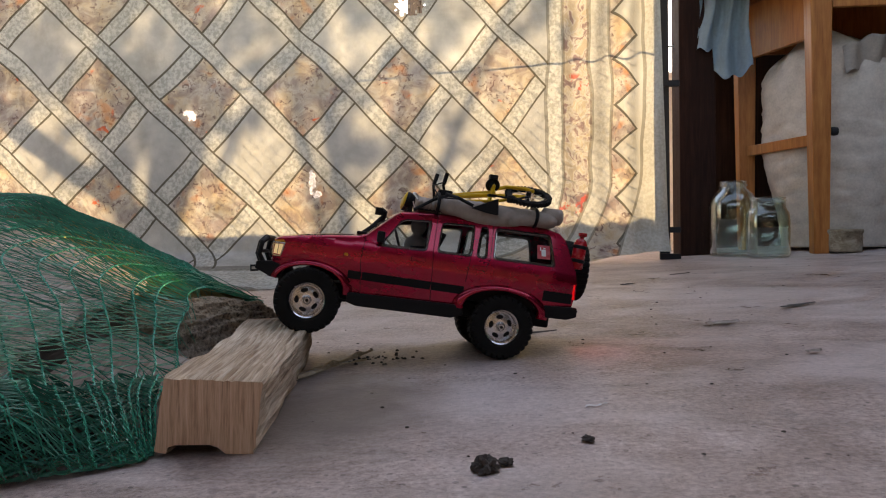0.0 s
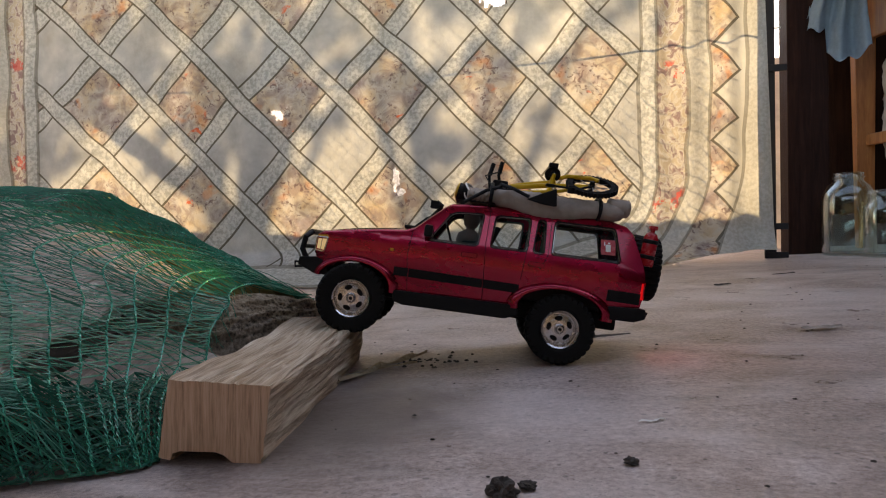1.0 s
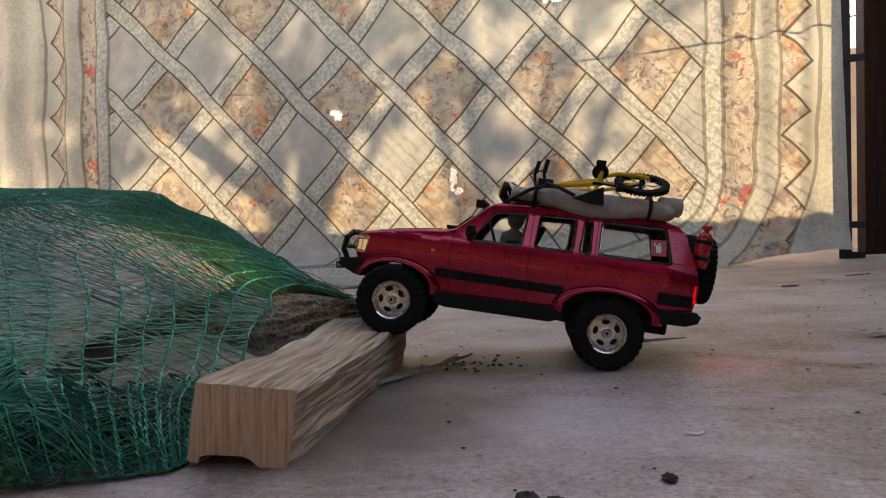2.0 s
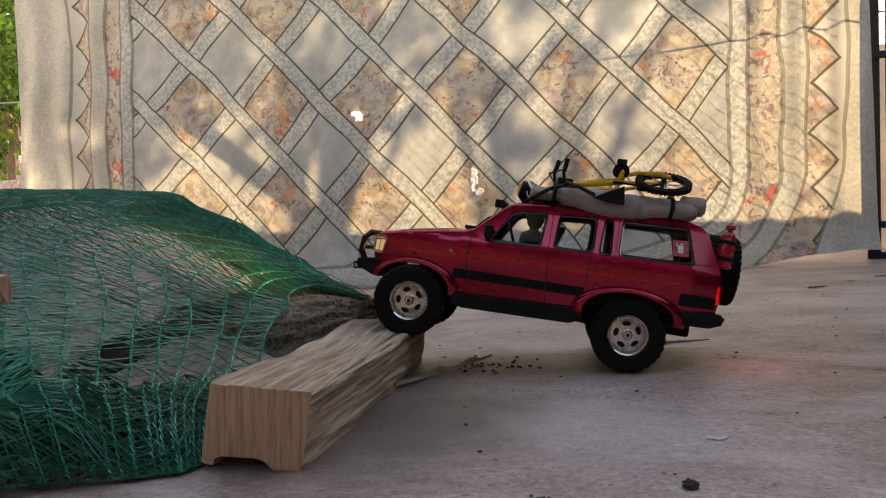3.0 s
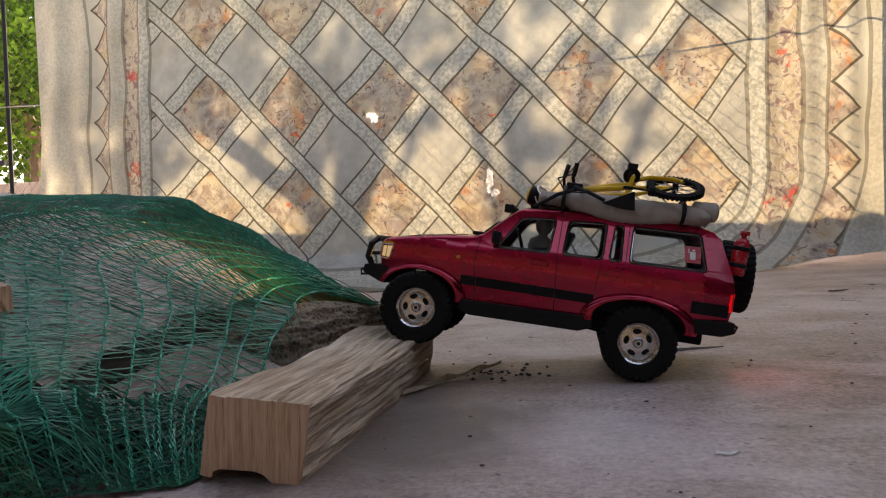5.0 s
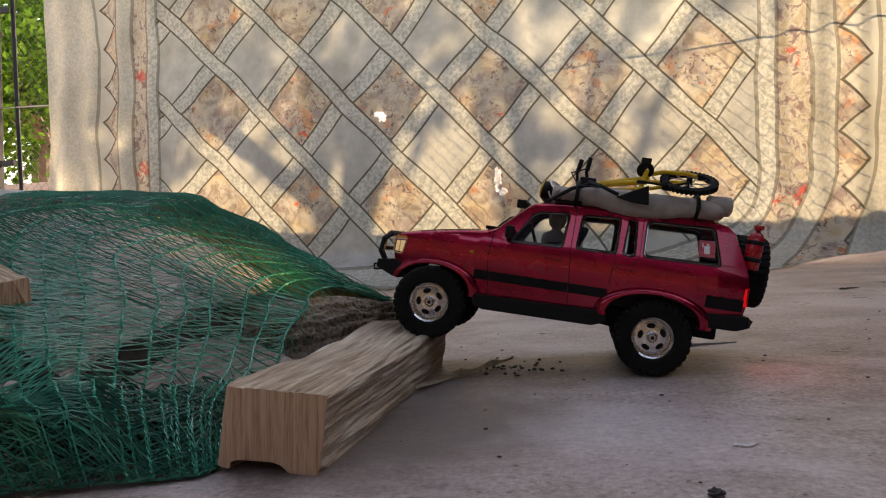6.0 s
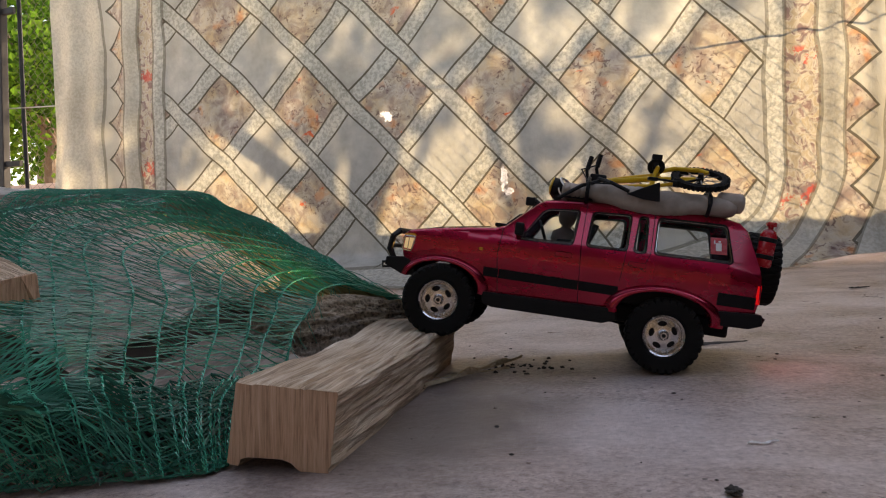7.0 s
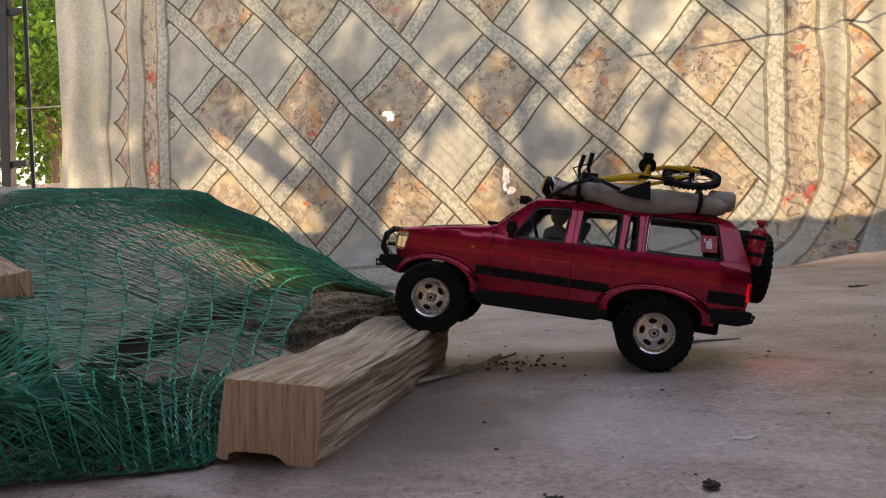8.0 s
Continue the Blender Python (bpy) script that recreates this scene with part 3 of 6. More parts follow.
def billet(name, a, b, section, seed, label, mats, roll=0.0, **kw):
    a, b = Vector(a), Vector(b)
    d = b - a
    m = Matrix.Translation(a) @ d.to_track_quat("X", "Z").to_matrix().to_4x4() @ pose(0, 0, 0, roll)
    return split_log(name, m, d.length, section, seed, label, mats=mats, group="firewood in the mesh sack", **kw)


WEDGE = [(-0.07, -0.06), (-0.066, 0.048), (0.058, 0.055), (0.07, -0.05)]


def disc(r, n=9, squash=0.9):
    return [(r * math.cos(2 * math.pi * a / n), r * squash * math.sin(2 * math.pi * a / n)) for a in range(n)]


def lying(origin, along, up_slope):
    """A pose with x along a billet, y up its broad face and z out of that face."""
    o, u = Vector(origin), Vector(along).normalized()
    n = u.cross(Vector(up_slope)).normalized()
    v = n.cross(u)
    return Matrix(((u.x, v.x, n.x, o.x), (u.y, v.y, n.y, o.y), (u.z, v.z, n.z, o.z), (0, 0, 0, 1)))


PILED = []
# broad weathered plank leaning against the pile, its lower edge overhanging a dark gap
PILED.append(split_log("firewood", lying((-0.299, -0.405, 0.068), (-0.049, 0.35, 0.054), (-0.87, 0.12, 0.48)), 0.405,
                       [(0.010, -0.024), (0.0, -0.002), (0.06, 0.003), (0.15, 0.001), (0.215, -0.006), (0.205, -0.05)], 11,
                       "broad weathered grey billet of firewood under green netting", mats=[M_GREYWOOD, M_OLDBARK], group="firewood in the mesh sack"))
PILED.append(split_log("firewood", lying((-0.485, -0.440, 0.165), (-0.049, 0.35, 0.054), (-0.87, 0.12, 0.48)), 0.380,
                       [(0.006, -0.030), (0.0, -0.003), (0.025, 0.000), (0.046, -0.006), (0.044, -0.05)], 31,
                       "narrow weathered billet along the crest of the pile", mats=[M_GREYWOOD, M_OLDBARK], group="firewood in the mesh sack"))
# lower billet, its sawn end facing the front
PILED.append(split_log("firewood", lying((-0.213, -0.345, 0.006), (-0.12, 0.97, 0.12), (-0.90, -0.30, 0.33)), 0.240,
                       [(0.0, -0.045), (0.002, 0.0), (0.05, 0.004), (0.112, 0.002), (0.118, -0.03), (0.09, -0.06)], 12,
                       "grey split billet with a reddish sawn end under the net", mats=[M_DUSTYWOOD, M_REDEND], group="firewood in the mesh sack"))
PILED.append(billet("firewood", (-1.32, 0.085, 0.255), (-0.568, 0.060, 0.184), WEDGE, 15, "heavy split billet on top of the pile", [M_GREYWOOD, M_OLDBARK], 2))
PILED.append(billet("firewood", (-0.562, 0.080, 0.186), (-0.275, 0.112, 0.055), [(-0.055, -0.05), (-0.06, 0.028), (0.05, 0.040), (0.06, -0.04)], 13, "yellowish split billet with a rough broken tip", [M_YELLOWWOOD, M_OLDBARK], 8, taper=0.18))
# added billets whose near-black colour fills the shaded gap, foot and inside
PILED.append(billet("firewood", (-0.322, -0.415, 0.040), (-0.372, -0.055, 0.090), disc(0.025), 33, "damp dark barked stick in the gap under the plank", [M_SHADEBARK, M_SHADEBARK], 0))
PILED.append(billet("firewood", (-1.15, -0.345, -0.004), (-0.235, -0.338, -0.002), disc(0.026), 17, "damp dark barked billet along the front of the pile", [M_SHADEBARK, M_SHADEBARK], 0))
PILED.append(billet("firewood", (-1.25, -0.20, 0.100), (-0.56, -0.18, 0.100), disc(0.085), 21, "dark barked round of firewood inside the pile", [M_SHADEBARK, M_OLDBARK], 0))
PILED.append(billet("firewood", (-1.30, 0.28, 0.12), (-0.44, 0.25, 0.07), disc(0.06), 23, "pale split billet at the back of the pile", [M_YELLOWWOOD, M_OLDBARK], 0))
billet("firewood", (-0.84, -0.310, 0.190), (-0.385, -0.395, 0.102), [(-0.030, -0.056), (-0.034, 0.048), (0.030, 0.052), (0.035, -0.050)], 19, "pale cream split billet lying on the netting", [M_SPLIT, M_ENDGRAIN], 6)


def broken_chunk(cx, cy, cz, sx, sy, sz, yaw, seed):
    """Torn lump of bark and wood, furrowed along its length, with pits and a drawn-out tip."""
    bm = bmesh.new()
    bmesh.ops.create_icosphere(bm, subdivisions=6, radius=1.0)
    for v in bm.verts:
        d = v.co.normalized()
        k = 1 + 0.13 * n3(d.x + seed, d.y, d.z, 1.6) + 0.09 * n3(d.x * 1.6, d.y * 0.7 + seed, d.z * 1.6, 3.2)
        k += 0.055 * n3(d.x * 2, d.y, d.z * 2 + seed, 6.0) - 0.06 * max(0.0, n3(d.x, d.y * 0.6, d.z + seed, 9.0)) + 0.030 * n3(d.x, d.y, d.z + seed, 19.0) + 0.016 * n3(d.x, d.y + seed, d.z, 45.0)
        q = Vector((math.copysign(abs(d.x) ** 0.75, d.x), math.copysign(abs(d.y) ** 0.9, d.y), math.copysign(abs(d.z) ** 0.7, d.z))) * k
        lean = smooth01((q.y - 0.2) / 0.8)
        v.co = Vector((q.x * sx * (1 - 0.45 * lean) + 0.045 * lean, q.y * sy, q.z * sz * (1 - 0.30 * lean) + 0.012 * lean))
    ob = empty("firewood", pose(cx, cy, cz, 0, 0, yaw), "rough broken chunk of dark bark and wood", "firewood", "firewood in the mesh sack")
    bm.faces.index_update()
    barked = set(f.index for f in bm.faces if f.calc_center_median().z / sz + 0.5 * n3(*f.calc_center_median(), 25.0) > 0.45)
    for name, material, keep in (("bark", M_YELLOWBARK, True), ("torn_wood", M_CHUNK, False)):
        piece = bm.copy()
        piece.faces.ensure_lookup_table()
        bmesh.ops.delete(piece, geom=[f for f in piece.faces if (f.index in barked) != keep], context="FACES")
        part(name, piece, material, ob, "torn brown bark" if keep else "broken dark wood", smooth=True)
    bm.free()
    return ob


M_CHUNK = bark("torn_bark_and_wood", (0.07, 0.052, 0.040), (0.31, 0.25, 0.20), (0.56, 0.48, 0.40))
M_YELLOWBARK = bark("ochre_torn_bark", (0.09, 0.065, 0.045), (0.36, 0.28, 0.20), (0.56, 0.47, 0.36))
PILED.append(broken_chunk(-0.318, 0.022, 0.040, 0.070, 0.152, 0.058, -12, 2.0))

# the sack is stretched over the pile: heights of the wood, bridged tautly from crest to crest
NX, NY, STEP, X0, Y0 = 130, 98, 0.010, -1.40, -0.505
wood_top = np.array([[floor_z(X0 + i * STEP, Y0 + j * STEP) for j in range(NY)] for i in range(NX)])
for ob in PILED:
    for child in ob.children:
        for v in child.data.vertices:
            w = ob.matrix_basis @ v.co
            i, j = round((w.x - X0) / STEP), round((w.y - Y0) / STEP)
            if 0 < i < NX - 1 and 0 < j < NY - 1:
                wood_top[i, j] = max(wood_top[i, j], w.z)
taut = wood_top.copy()
for _ in range(140):
    mid = (taut[:-2, 1:-1] + taut[2:, 1:-1] + taut[1:-1, :-2] + taut[1:-1, 2:]) / 4
    taut[1:-1, 1:-1] = np.maximum(wood_top[1:-1, 1:-1], mid)


def net_height(x, y):
    f, g = (x - X0) / STEP, (y - Y0) / STEP
    i, j = max(0, min(NX - 2, int(f))), max(0, min(NY - 2, int(g)))
    p, q = max(0.0, min(1.0, f - i)), max(0.0, min(1.0, g - j))
    return float(lerp(lerp(taut[i, j], taut[i + 1, j], p), lerp(taut[i, j + 1], taut[i + 1, j + 1], p), q))


NET_STEPS = 130


def net_path(q, lift, seed):
    """One chain of loops: up from the hem over the plank, round the knee of the pile and back to the tied end."""
    far = max(0.0, q - 5)
    near = min(q, 5.0)
    top = -0.335 - 0.040 * q
    stops = [Vector((min(-0.185, -0.152 - 0.027 * q), max(-0.478, -0.350 - 0.014 * q) - 0.008 * abs(math.sin(q * 1.7)), 0)),
             Vector((-0.250 - 0.014 * near - 0.045 * far, max(-0.462, -0.215 - 0.045 * near - 0.02 * far), 0)),
             Vector((-0.292 - 0.020 * near - 0.045 * far, -0.125 - 0.052 * near - 0.015 * min(far, 3.0), 0)),
             Vector((top + 0.020, -0.075 - 0.038 * near, 0)),
             Vector((top, 0.015 - 0.004 * near, 0)),
             Vector((lerp(top, -0.265, 0.25 + 0.02 * near), 0.098 + 0.004 * near, 0)),
             Vector((-0.268 + 0.010 * math.sin(q * 2.1), 0.135 + 0.0036 * q, 0))]
    stops = [stops[0] * 2 - stops[1]] + stops + [stops[-1] * 2 - stops[-2]]
    pts = []
    for i in range(NET_STEPS + 1):
        f = i / NET_STEPS * (len(stops) - 3)
        k = min(len(stops) - 4, int(f))
        u = f - k
        a, b, c, d = stops[k:k + 4]
        p = 0.5 * (2 * b + (c - a) * u + (2 * a - 5 * b + 4 * c - d) * u * u + (3 * b - a - 3 * c + d) * u ** 3)
        t = i / NET_STEPS
        fade = 1 - t * t
        x = p.x + 0.006 * fade * n3(q * 0.5, t * 5, seed, 2.0)
        y = p.y + 0.005 * fade * n3(q * 0.4, t * 4, seed + 4, 2.0)
        z = lerp(floor_z(x, y) + 0.003, max(net_height(x, y), floor_z(x, y) + 0.002) + lift, smooth01(0.12 + t / 0.07))
        # the loose foot of the sack bellies outwards before it turns under
        belly = math.sin(math.pi * min(1.0, t / 0.15))
        y -= 0.011 * belly + 0.004 * belly * n3(q, t * 30, seed, 1.0)
        pts.append(Vector((x, y, z)))
    return pts


M_NET = plain("green_plastic_net", (0.008, 0.225, 0.142), 0.34, 0.0, 0.6, 60.0, 0.0)
# same net plastic, darkened in colour for the shade at the sack's foot
M_NET_SHADE = plain("shaded_green_plastic_net", (0.002, 0.105, 0.068), 0.42, 0.0, 0.6, 60.0, 0.0, spec=0.25)
M_CHAIN = plain("green_knotted_chain", (0.022, 0.36, 0.24), 0.18, 0.0, 0.5, 220.0, 0.0)
sack = empty("mesh_sack", pose(0, 0, 0), "green plastic mesh sack stretched over a pile of firewood", "mesh sack")


def chain_strand(bm, p, rnd, r):
    """Two thin cords that cross over each other loop after loop, with a knot now and then."""
    length = sum((u - v).length for u, v in zip(p, p[1:]))
    n = int(length / 0.0026)
    for ph in (0.0, math.pi):
        pts = []
        for i in range(n + 1):
            f = i / n * NET_STEPS
            k = min(NET_STEPS - 1, int(f))
            q = p[k].lerp(p[k + 1], f - k)
            d = p[k + 1] - p[k]
            side = Vector((-d.y, d.x, 0))
            side = side.normalized() if side.length > 1e-6 else Vector((1, 0, 0))
            w = 0.0011 * math.sin(i * 1.45 + ph)
            pts.append(q + side * w + Vector((0, 0, 0.0010 * math.cos(i * 1.45 + ph) + 0.001 + rnd.uniform(-0.0003, 0.0003))))
        tube(bm, pts, r, 3, caps=False)


def along(p, s):
    """The place s of the way along a chain."""
    f = max(0.0, min(0.9999, s)) * NET_STEPS
    return p[int(f)].lerp(p[int(f) + 1], f % 1)


def net_layer(name, qs, lift, seed, cross, lean, r_cross, material, chains=None, reach=1.0, label="", open_share=0.3):
    rnd = random.Random(seed)
    bm, cords = bmesh.new(), bmesh.new()
    paths = []
    for q in qs:
        p = net_path(q + rnd.uniform(-0.10, 0.10), lift, seed)
        if reach < 1.0:
            mine = reach * rnd.uniform(0.9, 1.15)
            p = [along(p, mine * i / NET_STEPS) for i in range(NET_STEPS + 1)]
        paths.append(p)
        if chains:
            chain_strand(cords, p, rnd, chains)
    for n, (a, b) in enumerate(zip(paths, paths[1:])):
        length = sum((u - v).length for u, v in zip(a, a[1:]))
        steps = int(length / cross)
        for j in range(steps):
            f = (j + rnd.uniform(-0.4, 0.4)) / steps
            if n3(f * length * 22, n * 0.9, seed, 1.0) > 0.50 - open_share + 0.55 * f and rnd.random() < 0.8:
                continue
            hop = (1 if (j // 2) % 2 else -0.35) * lean * rnd.uniform(0.5, 1.4) / length
            pa, pb = along(a, f), along(b, f + hop)
            third, two = pa.lerp(pb, 0.35), pa.lerp(pb, 0.7)
            sag = rnd.uniform(-0.0030, 0.0012)
            third.z += sag
            two.z += sag * 0.7
            two.y += rnd.uniform(-0.0015, 0.0015)
            tube(bm, (pa, third, two, pb), r_cross * rnd.uniform(0.55, 1.5), 3, caps=False)
    net = part(name, bm, material, sack, label)
    if chains:
        part("knotted_chain", cords, M_CHAIN, net, "glossy knotted chains of the mesh")
    else:
        cords.free()
    return net


net_layer("net", [-0.75 + 0.62 * k for k in range(24)], 0.005, 1, 0.0030, 0.018, 0.00060, M_NET, 0.00068, label="open green mesh of flat threads")
# a second, looser layer lies on the crest, and doubled folds hang at the foot
net_layer("crest_layer", [3.4 + 0.62 * k for k in range(17)], 0.008, 6, 0.0030, 0.010, 0.00045, M_NET, None, label="second layer of the mesh over the crest")
net_layer("fold", [-0.3 + 0.45 * k for k in range(22)], 0.010, 3, 0.0024, 0.012, 0.00060, M_NET_SHADE, 0.00062, 0.11, "doubled lower fold of the mesh", 0.1)
net_layer("fold", [-0.5 + 0.5 * k for k in range(20)], 0.003, 4, 0.0018, 0.020, 0.00065, M_NET_SHADE, None, 0.13, "", 0.05)

# gathered hem of the sack along the floor
bm = bmesh.new()
rnd = random.Random(5)
for k in range(150):
    x = lerp(-0.95, -0.20, rnd.random() ** 0.6)
    y = -0.350 + 0.014 / 0.027 * max(-0.24, x + 0.168) - 0.012 + 0.022 * rnd.random()
    pts = []
    ln, ph = rnd.uniform(0.02, 0.06), rnd.uniform(0, 6)
    for i in range(9):
        s = i / 8
        px, py = x + ln * (s - 0.5), y + 0.006 * math.sin(s * 5 + ph) - 0.006 * math.sin(s * 3.1)
        pts.append((min(px, -0.195), py, floor_z(px, py) + 0.003 + 0.018 * abs(math.sin(ph + s * 2.6))))
    tube(bm, pts, 0.0006, 3, caps=False)
tagged(part("hem", bm, M_NET_SHADE, sack, "bunched hem of loose green strands"), kind="stuff")
# tied end drawn over the tip of the broken chunk, with a few loose threads
bm = bmesh.new()
for k in range(80):
    a = rnd.uniform(-0.030, 0.040)
    x0, y0 = rnd.uniform(-0.41, -0.33), 0.055 + a * 1.5
    x1, y1 = rnd.uniform(-0.285, -0.238), 0.135 + a * 0.7
    pts = []
    for i in range(10):
        s = i / 9
        x, y = lerp(x0, x1, s), lerp(y0, y1, s)
        pts.append((x, y + 0.004 * math.sin(s * 6 + k), net_height(x, y) + 0.004 + 0.003 * math.sin(k + s * 9) + (0.010 * math.sin(s * 3.1) if k % 11 == 0 else 0.0)))
    tube(bm, pts, 0.0006, 3, caps=False)
mouth = net_path(-0.75, 0.005, 1)
for k in range(46):
    p = mouth[rnd.randint(int(NET_STEPS * 0.10), int(NET_STEPS * 0.80))]
    d, ln = Vector((rnd.uniform(0.1, 1.0), rnd.uniform(-0.6, 0.6), 0)), rnd.uniform(0.008, 0.030)
    tube(bm, [p + d * ln * t + Vector((0, 0, 0.012 * math.sin(t * 2.6 + k) * t - 0.018 * t * t)) for t in (i / 6 for i in range(7))], 0.0004, 3, caps=False)
tagged(part("gathered_end", bm, M_NET, sack, "bundle of green strands drawn over the tip"), kind="stuff")

# ---- corner with post, table, sack and jars ----
M_VARNISH = wood("orange_varnished_wood", (0.20, 0.060, 0.014), (0.38, 0.130, 0.034), (0.50, 0.200, 0.060), (14.0, 14.0, 1.2), 0.40, 0.12)
M_SACKCLOTH = plain("white_woven_plastic", (0.50, 0.44, 0.385), 0.7, 0.0, 0.25, 120.0, 0.6)
M_BLUECLOTH = plain("pale_blue_cloth", (0.30, 0.42, 0.50), 0.9, 0.0, 0.2, 70.0, 0.3)
M_GLASS = clear_glass("pale_bottle_glass", (0.86, 0.925, 0.89))
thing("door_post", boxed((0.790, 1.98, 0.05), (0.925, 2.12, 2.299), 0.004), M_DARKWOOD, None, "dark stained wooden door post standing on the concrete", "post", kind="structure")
# steel post between bedspread and door post, with hinge brackets
gate = empty("gate_post", pose(0.690, 1.88, 0.085), "black steel gate post with two hinge brackets", "gate post")
part("tube", boxed((0.004, -0.012, 0), (0.040, 0.012, 2.0), 0.003), M_BLACK_METAL, gate)
for hz in (0.118, 0.655, 0.02):
    part("bracket", boxed((0.0, -0.03, hz - 0.012), (0.075, -0.012, hz + 0.010), 0.002), M_BLACK_METAL, gate)


def table():
    """Sturdy wooden table: square legs, deep aprons, a stretcher and a top."""
    x0, x1, y0, y1 = 1.232, 1.975, 1.80, 2.18
    ob = empty("table", pose(x0, y0, 0.11, 0, 0, 0), "orange varnished wooden table standing on the concrete", "table")
    zt = 0.98
    skew = -0.142
    for lx, ly in ((0, 0), (x1 - x0, 0), (skew, y1 - y0), (x1 - x0 + skew, y1 - y0)):
        bm = bmesh.new()
        z0 = floor_z(x0 + lx, y0 + ly) - 0.112
        vs = box(bm, (lx - 0.038, ly - 0.036, z0), (lx + 0.038, ly + 0.036, zt), 0.004)
        for v in vs:
            k = 1 - 0.32 * (1 - (v.co.z - z0) / (zt - z0))
            v.co.x, v.co.y = lx + (v.co.x - lx) * k, ly + (v.co.y - ly) * k
        part("leg", bm, M_VARNISH, ob)
    part("apron", boxed((0.044, -0.018, 0.865), (x1 - x0 - 0.044, 0.006, zt - 0.001), 0.003), M_VARNISH, ob)
    part("apron", boxed((0.044 + skew, y1 - y0 - 0.006, 0.795), (x1 - x0 + skew - 0.044, y1 - y0 + 0.018, zt - 0.001), 0.003), M_VARNISH, ob)
    for ax in (0.0, x1 - x0):
        bm = bmesh.new()
        vs = box(bm, (-0.012, 0.037, 0.770), (0.012, y1 - y0 - 0.037, zt - 0.001), 0.003)
        for v in vs:
            v.co.x += ax + skew * v.co.y / (y1 - y0)
        part("apron", bm, M_VARNISH, ob)
        bm = bmesh.new()
        vs = box(bm, (-0.012, 0.030, 0.385), (0.012, y1 - y0 - 0.03, 0.425), 0.003)
        for v in vs:
            v.co.x += ax + skew * v.co.y / (y1 - y0)
        part("stretcher", bm, M_VARNISH, ob)
    part("bolt", lathed([(0, -0.012), (0.014, -0.012), (0.016, 0.0), (0.014, 0.012), (0, 0.012)], 12, "Z", pose(0.047, -0.012, 0.43, 0, 90, 0)), M_BLACK_METAL, ob, "dark bolt head")
    part("tabletop", boxed((-0.22 + skew, -0.05, zt), (x1 - x0 + 0.06, y1 - y0 + 0.06, zt + 0.025), 0.005), M_VARNISH, ob)
    return ob


table()


def stuffed_sack():
    """Full woven sack, slumped, with cross wrinkles and a folded-over mouth."""
    bm = bmesh.new()
    rows = []
    n, m = 96, 80
    for j in range(m + 1):
        t = j / m
        z = 0.80 * t
        r = 0.270 * (1 - 0.16 * (t - 0.62) ** 2) * (0.86 + 0.14 * smooth01(t / 0.5)) * math.sqrt(max(0.004, 1 - max(0.0, (t - 0.70) / 0.31) ** 2.4))
        row = []
        for k in range(n):
            a = 2 * math.pi * k / n
            ca, sa = math.cos(a), math.sin(a)
            w = 1 + 0.045 * n3(ca * 1.3, sa * 1.3, t * 2.0, 1.6)
            wave = t * 84 + 3.0 * math.sin(a * 1.5 + 0.5) + 4 * n3(ca, sa, t, 2.0)
            w += 0.020 * abs(math.sin(wave * 0.5)) ** 0.7 * smooth01((0.80 - t) / 0.3)
            w += 0.014 * n3(ca * 5, sa * 5, t * 14, 1.0) + 0.020 * n3(ca * 12, sa * 12, t * 40, 1.0)
            fold = smooth01((t - 0.66) / 0.2)
            w += 0.055 * fold * math.sin(a * 7 + t * 9 + 2 * n3(ca, sa, t, 3.0))
            row.append(bm.verts.new((r * w * ca * 1.06 - 0.03 * t, r * w * sa * 0.94, z + 0.028 * fold * math.sin(a * 2 + 0.7))))
        rows.append(row)
    for a, b in zip(rows, rows[1:]):
        for k in range(n):
            bm.faces.new((a[k], a[(k + 1) % n], b[(k + 1) % n], b[k]))
    bm.faces.new(rows[0][::-1])
    bm.faces.new(rows[-1])
    return bm


SX, SY = 1.44, 2.10
ob = empty("stuffed_sack", pose(SX, SY, floor_z(SX, SY), 0, 0, 20), "full off-white woven plastic sack under the table", "sack")
part("bag", stuffed_sack(), M_SACKCLOTH, ob, smooth=True)
bm = sheet(30, 8, lambda s, t: (lerp(-0.20, 0.16, s), -0.215 - 0.05 * math.sin(math.pi * s) * (1 - t) - 0.012 * math.sin(s * 23) - 0.02 * t, 0.715 - 0.10 * t + 0.05 * math.sin(s * 3.0) + 0.008 * math.sin(s * 31)))
bmesh.ops.solidify(bm, geom=list(bm.faces), thickness=0.003)
part("folded_mouth", bm, M_SACKCLOTH, ob, "folded-over mouth of the sack", smooth=True)


def jar(name, x, y, r, h, neck, label):
    """Empty preserving jar with real wall thickness."""
    w = 0.004
    out = [(0.0, 0.0), (r * 0.90, 0.0), (r, r * 0.10), (r, h * 0.66), (r * 0.96, h * 0.74), (r * 0.80, h * 0.83), (neck + 0.003, h * 0.895), (neck, h * 0.92), (neck + 0.006, h * 0.935), (neck + 0.006, h * 0.95), (neck, h * 0.962), (neck + 0.004, h * 0.985), (neck + 0.002, h)]
    inn = [(neck - w, h), (neck - w, h * 0.91), (r * 0.78 - w, h * 0.825), (r * 0.95 - w, h * 0.735), (r - w, h * 0.65), (r - w, r * 0.14), (r * 0.88, 0.007), (0.0, 0.006)]
    bm = lathed(out + inn, 40)
    bmesh.ops.remove_doubles(bm, verts=bm.verts, dist=1e-5)
    bmesh.ops.recalc_face_normals(bm, faces=bm.faces)
    return thing(name, bm, M_GLASS, pose(x, y, floor_z(x, y) + 0.002), label, "jar", "empty glass jars", smooth=True)


jar("glass_jar", 0.957, 1.875, 0.083, 0.270, 0.044, "tall empty three-litre glass jar with narrow neck beside the post")
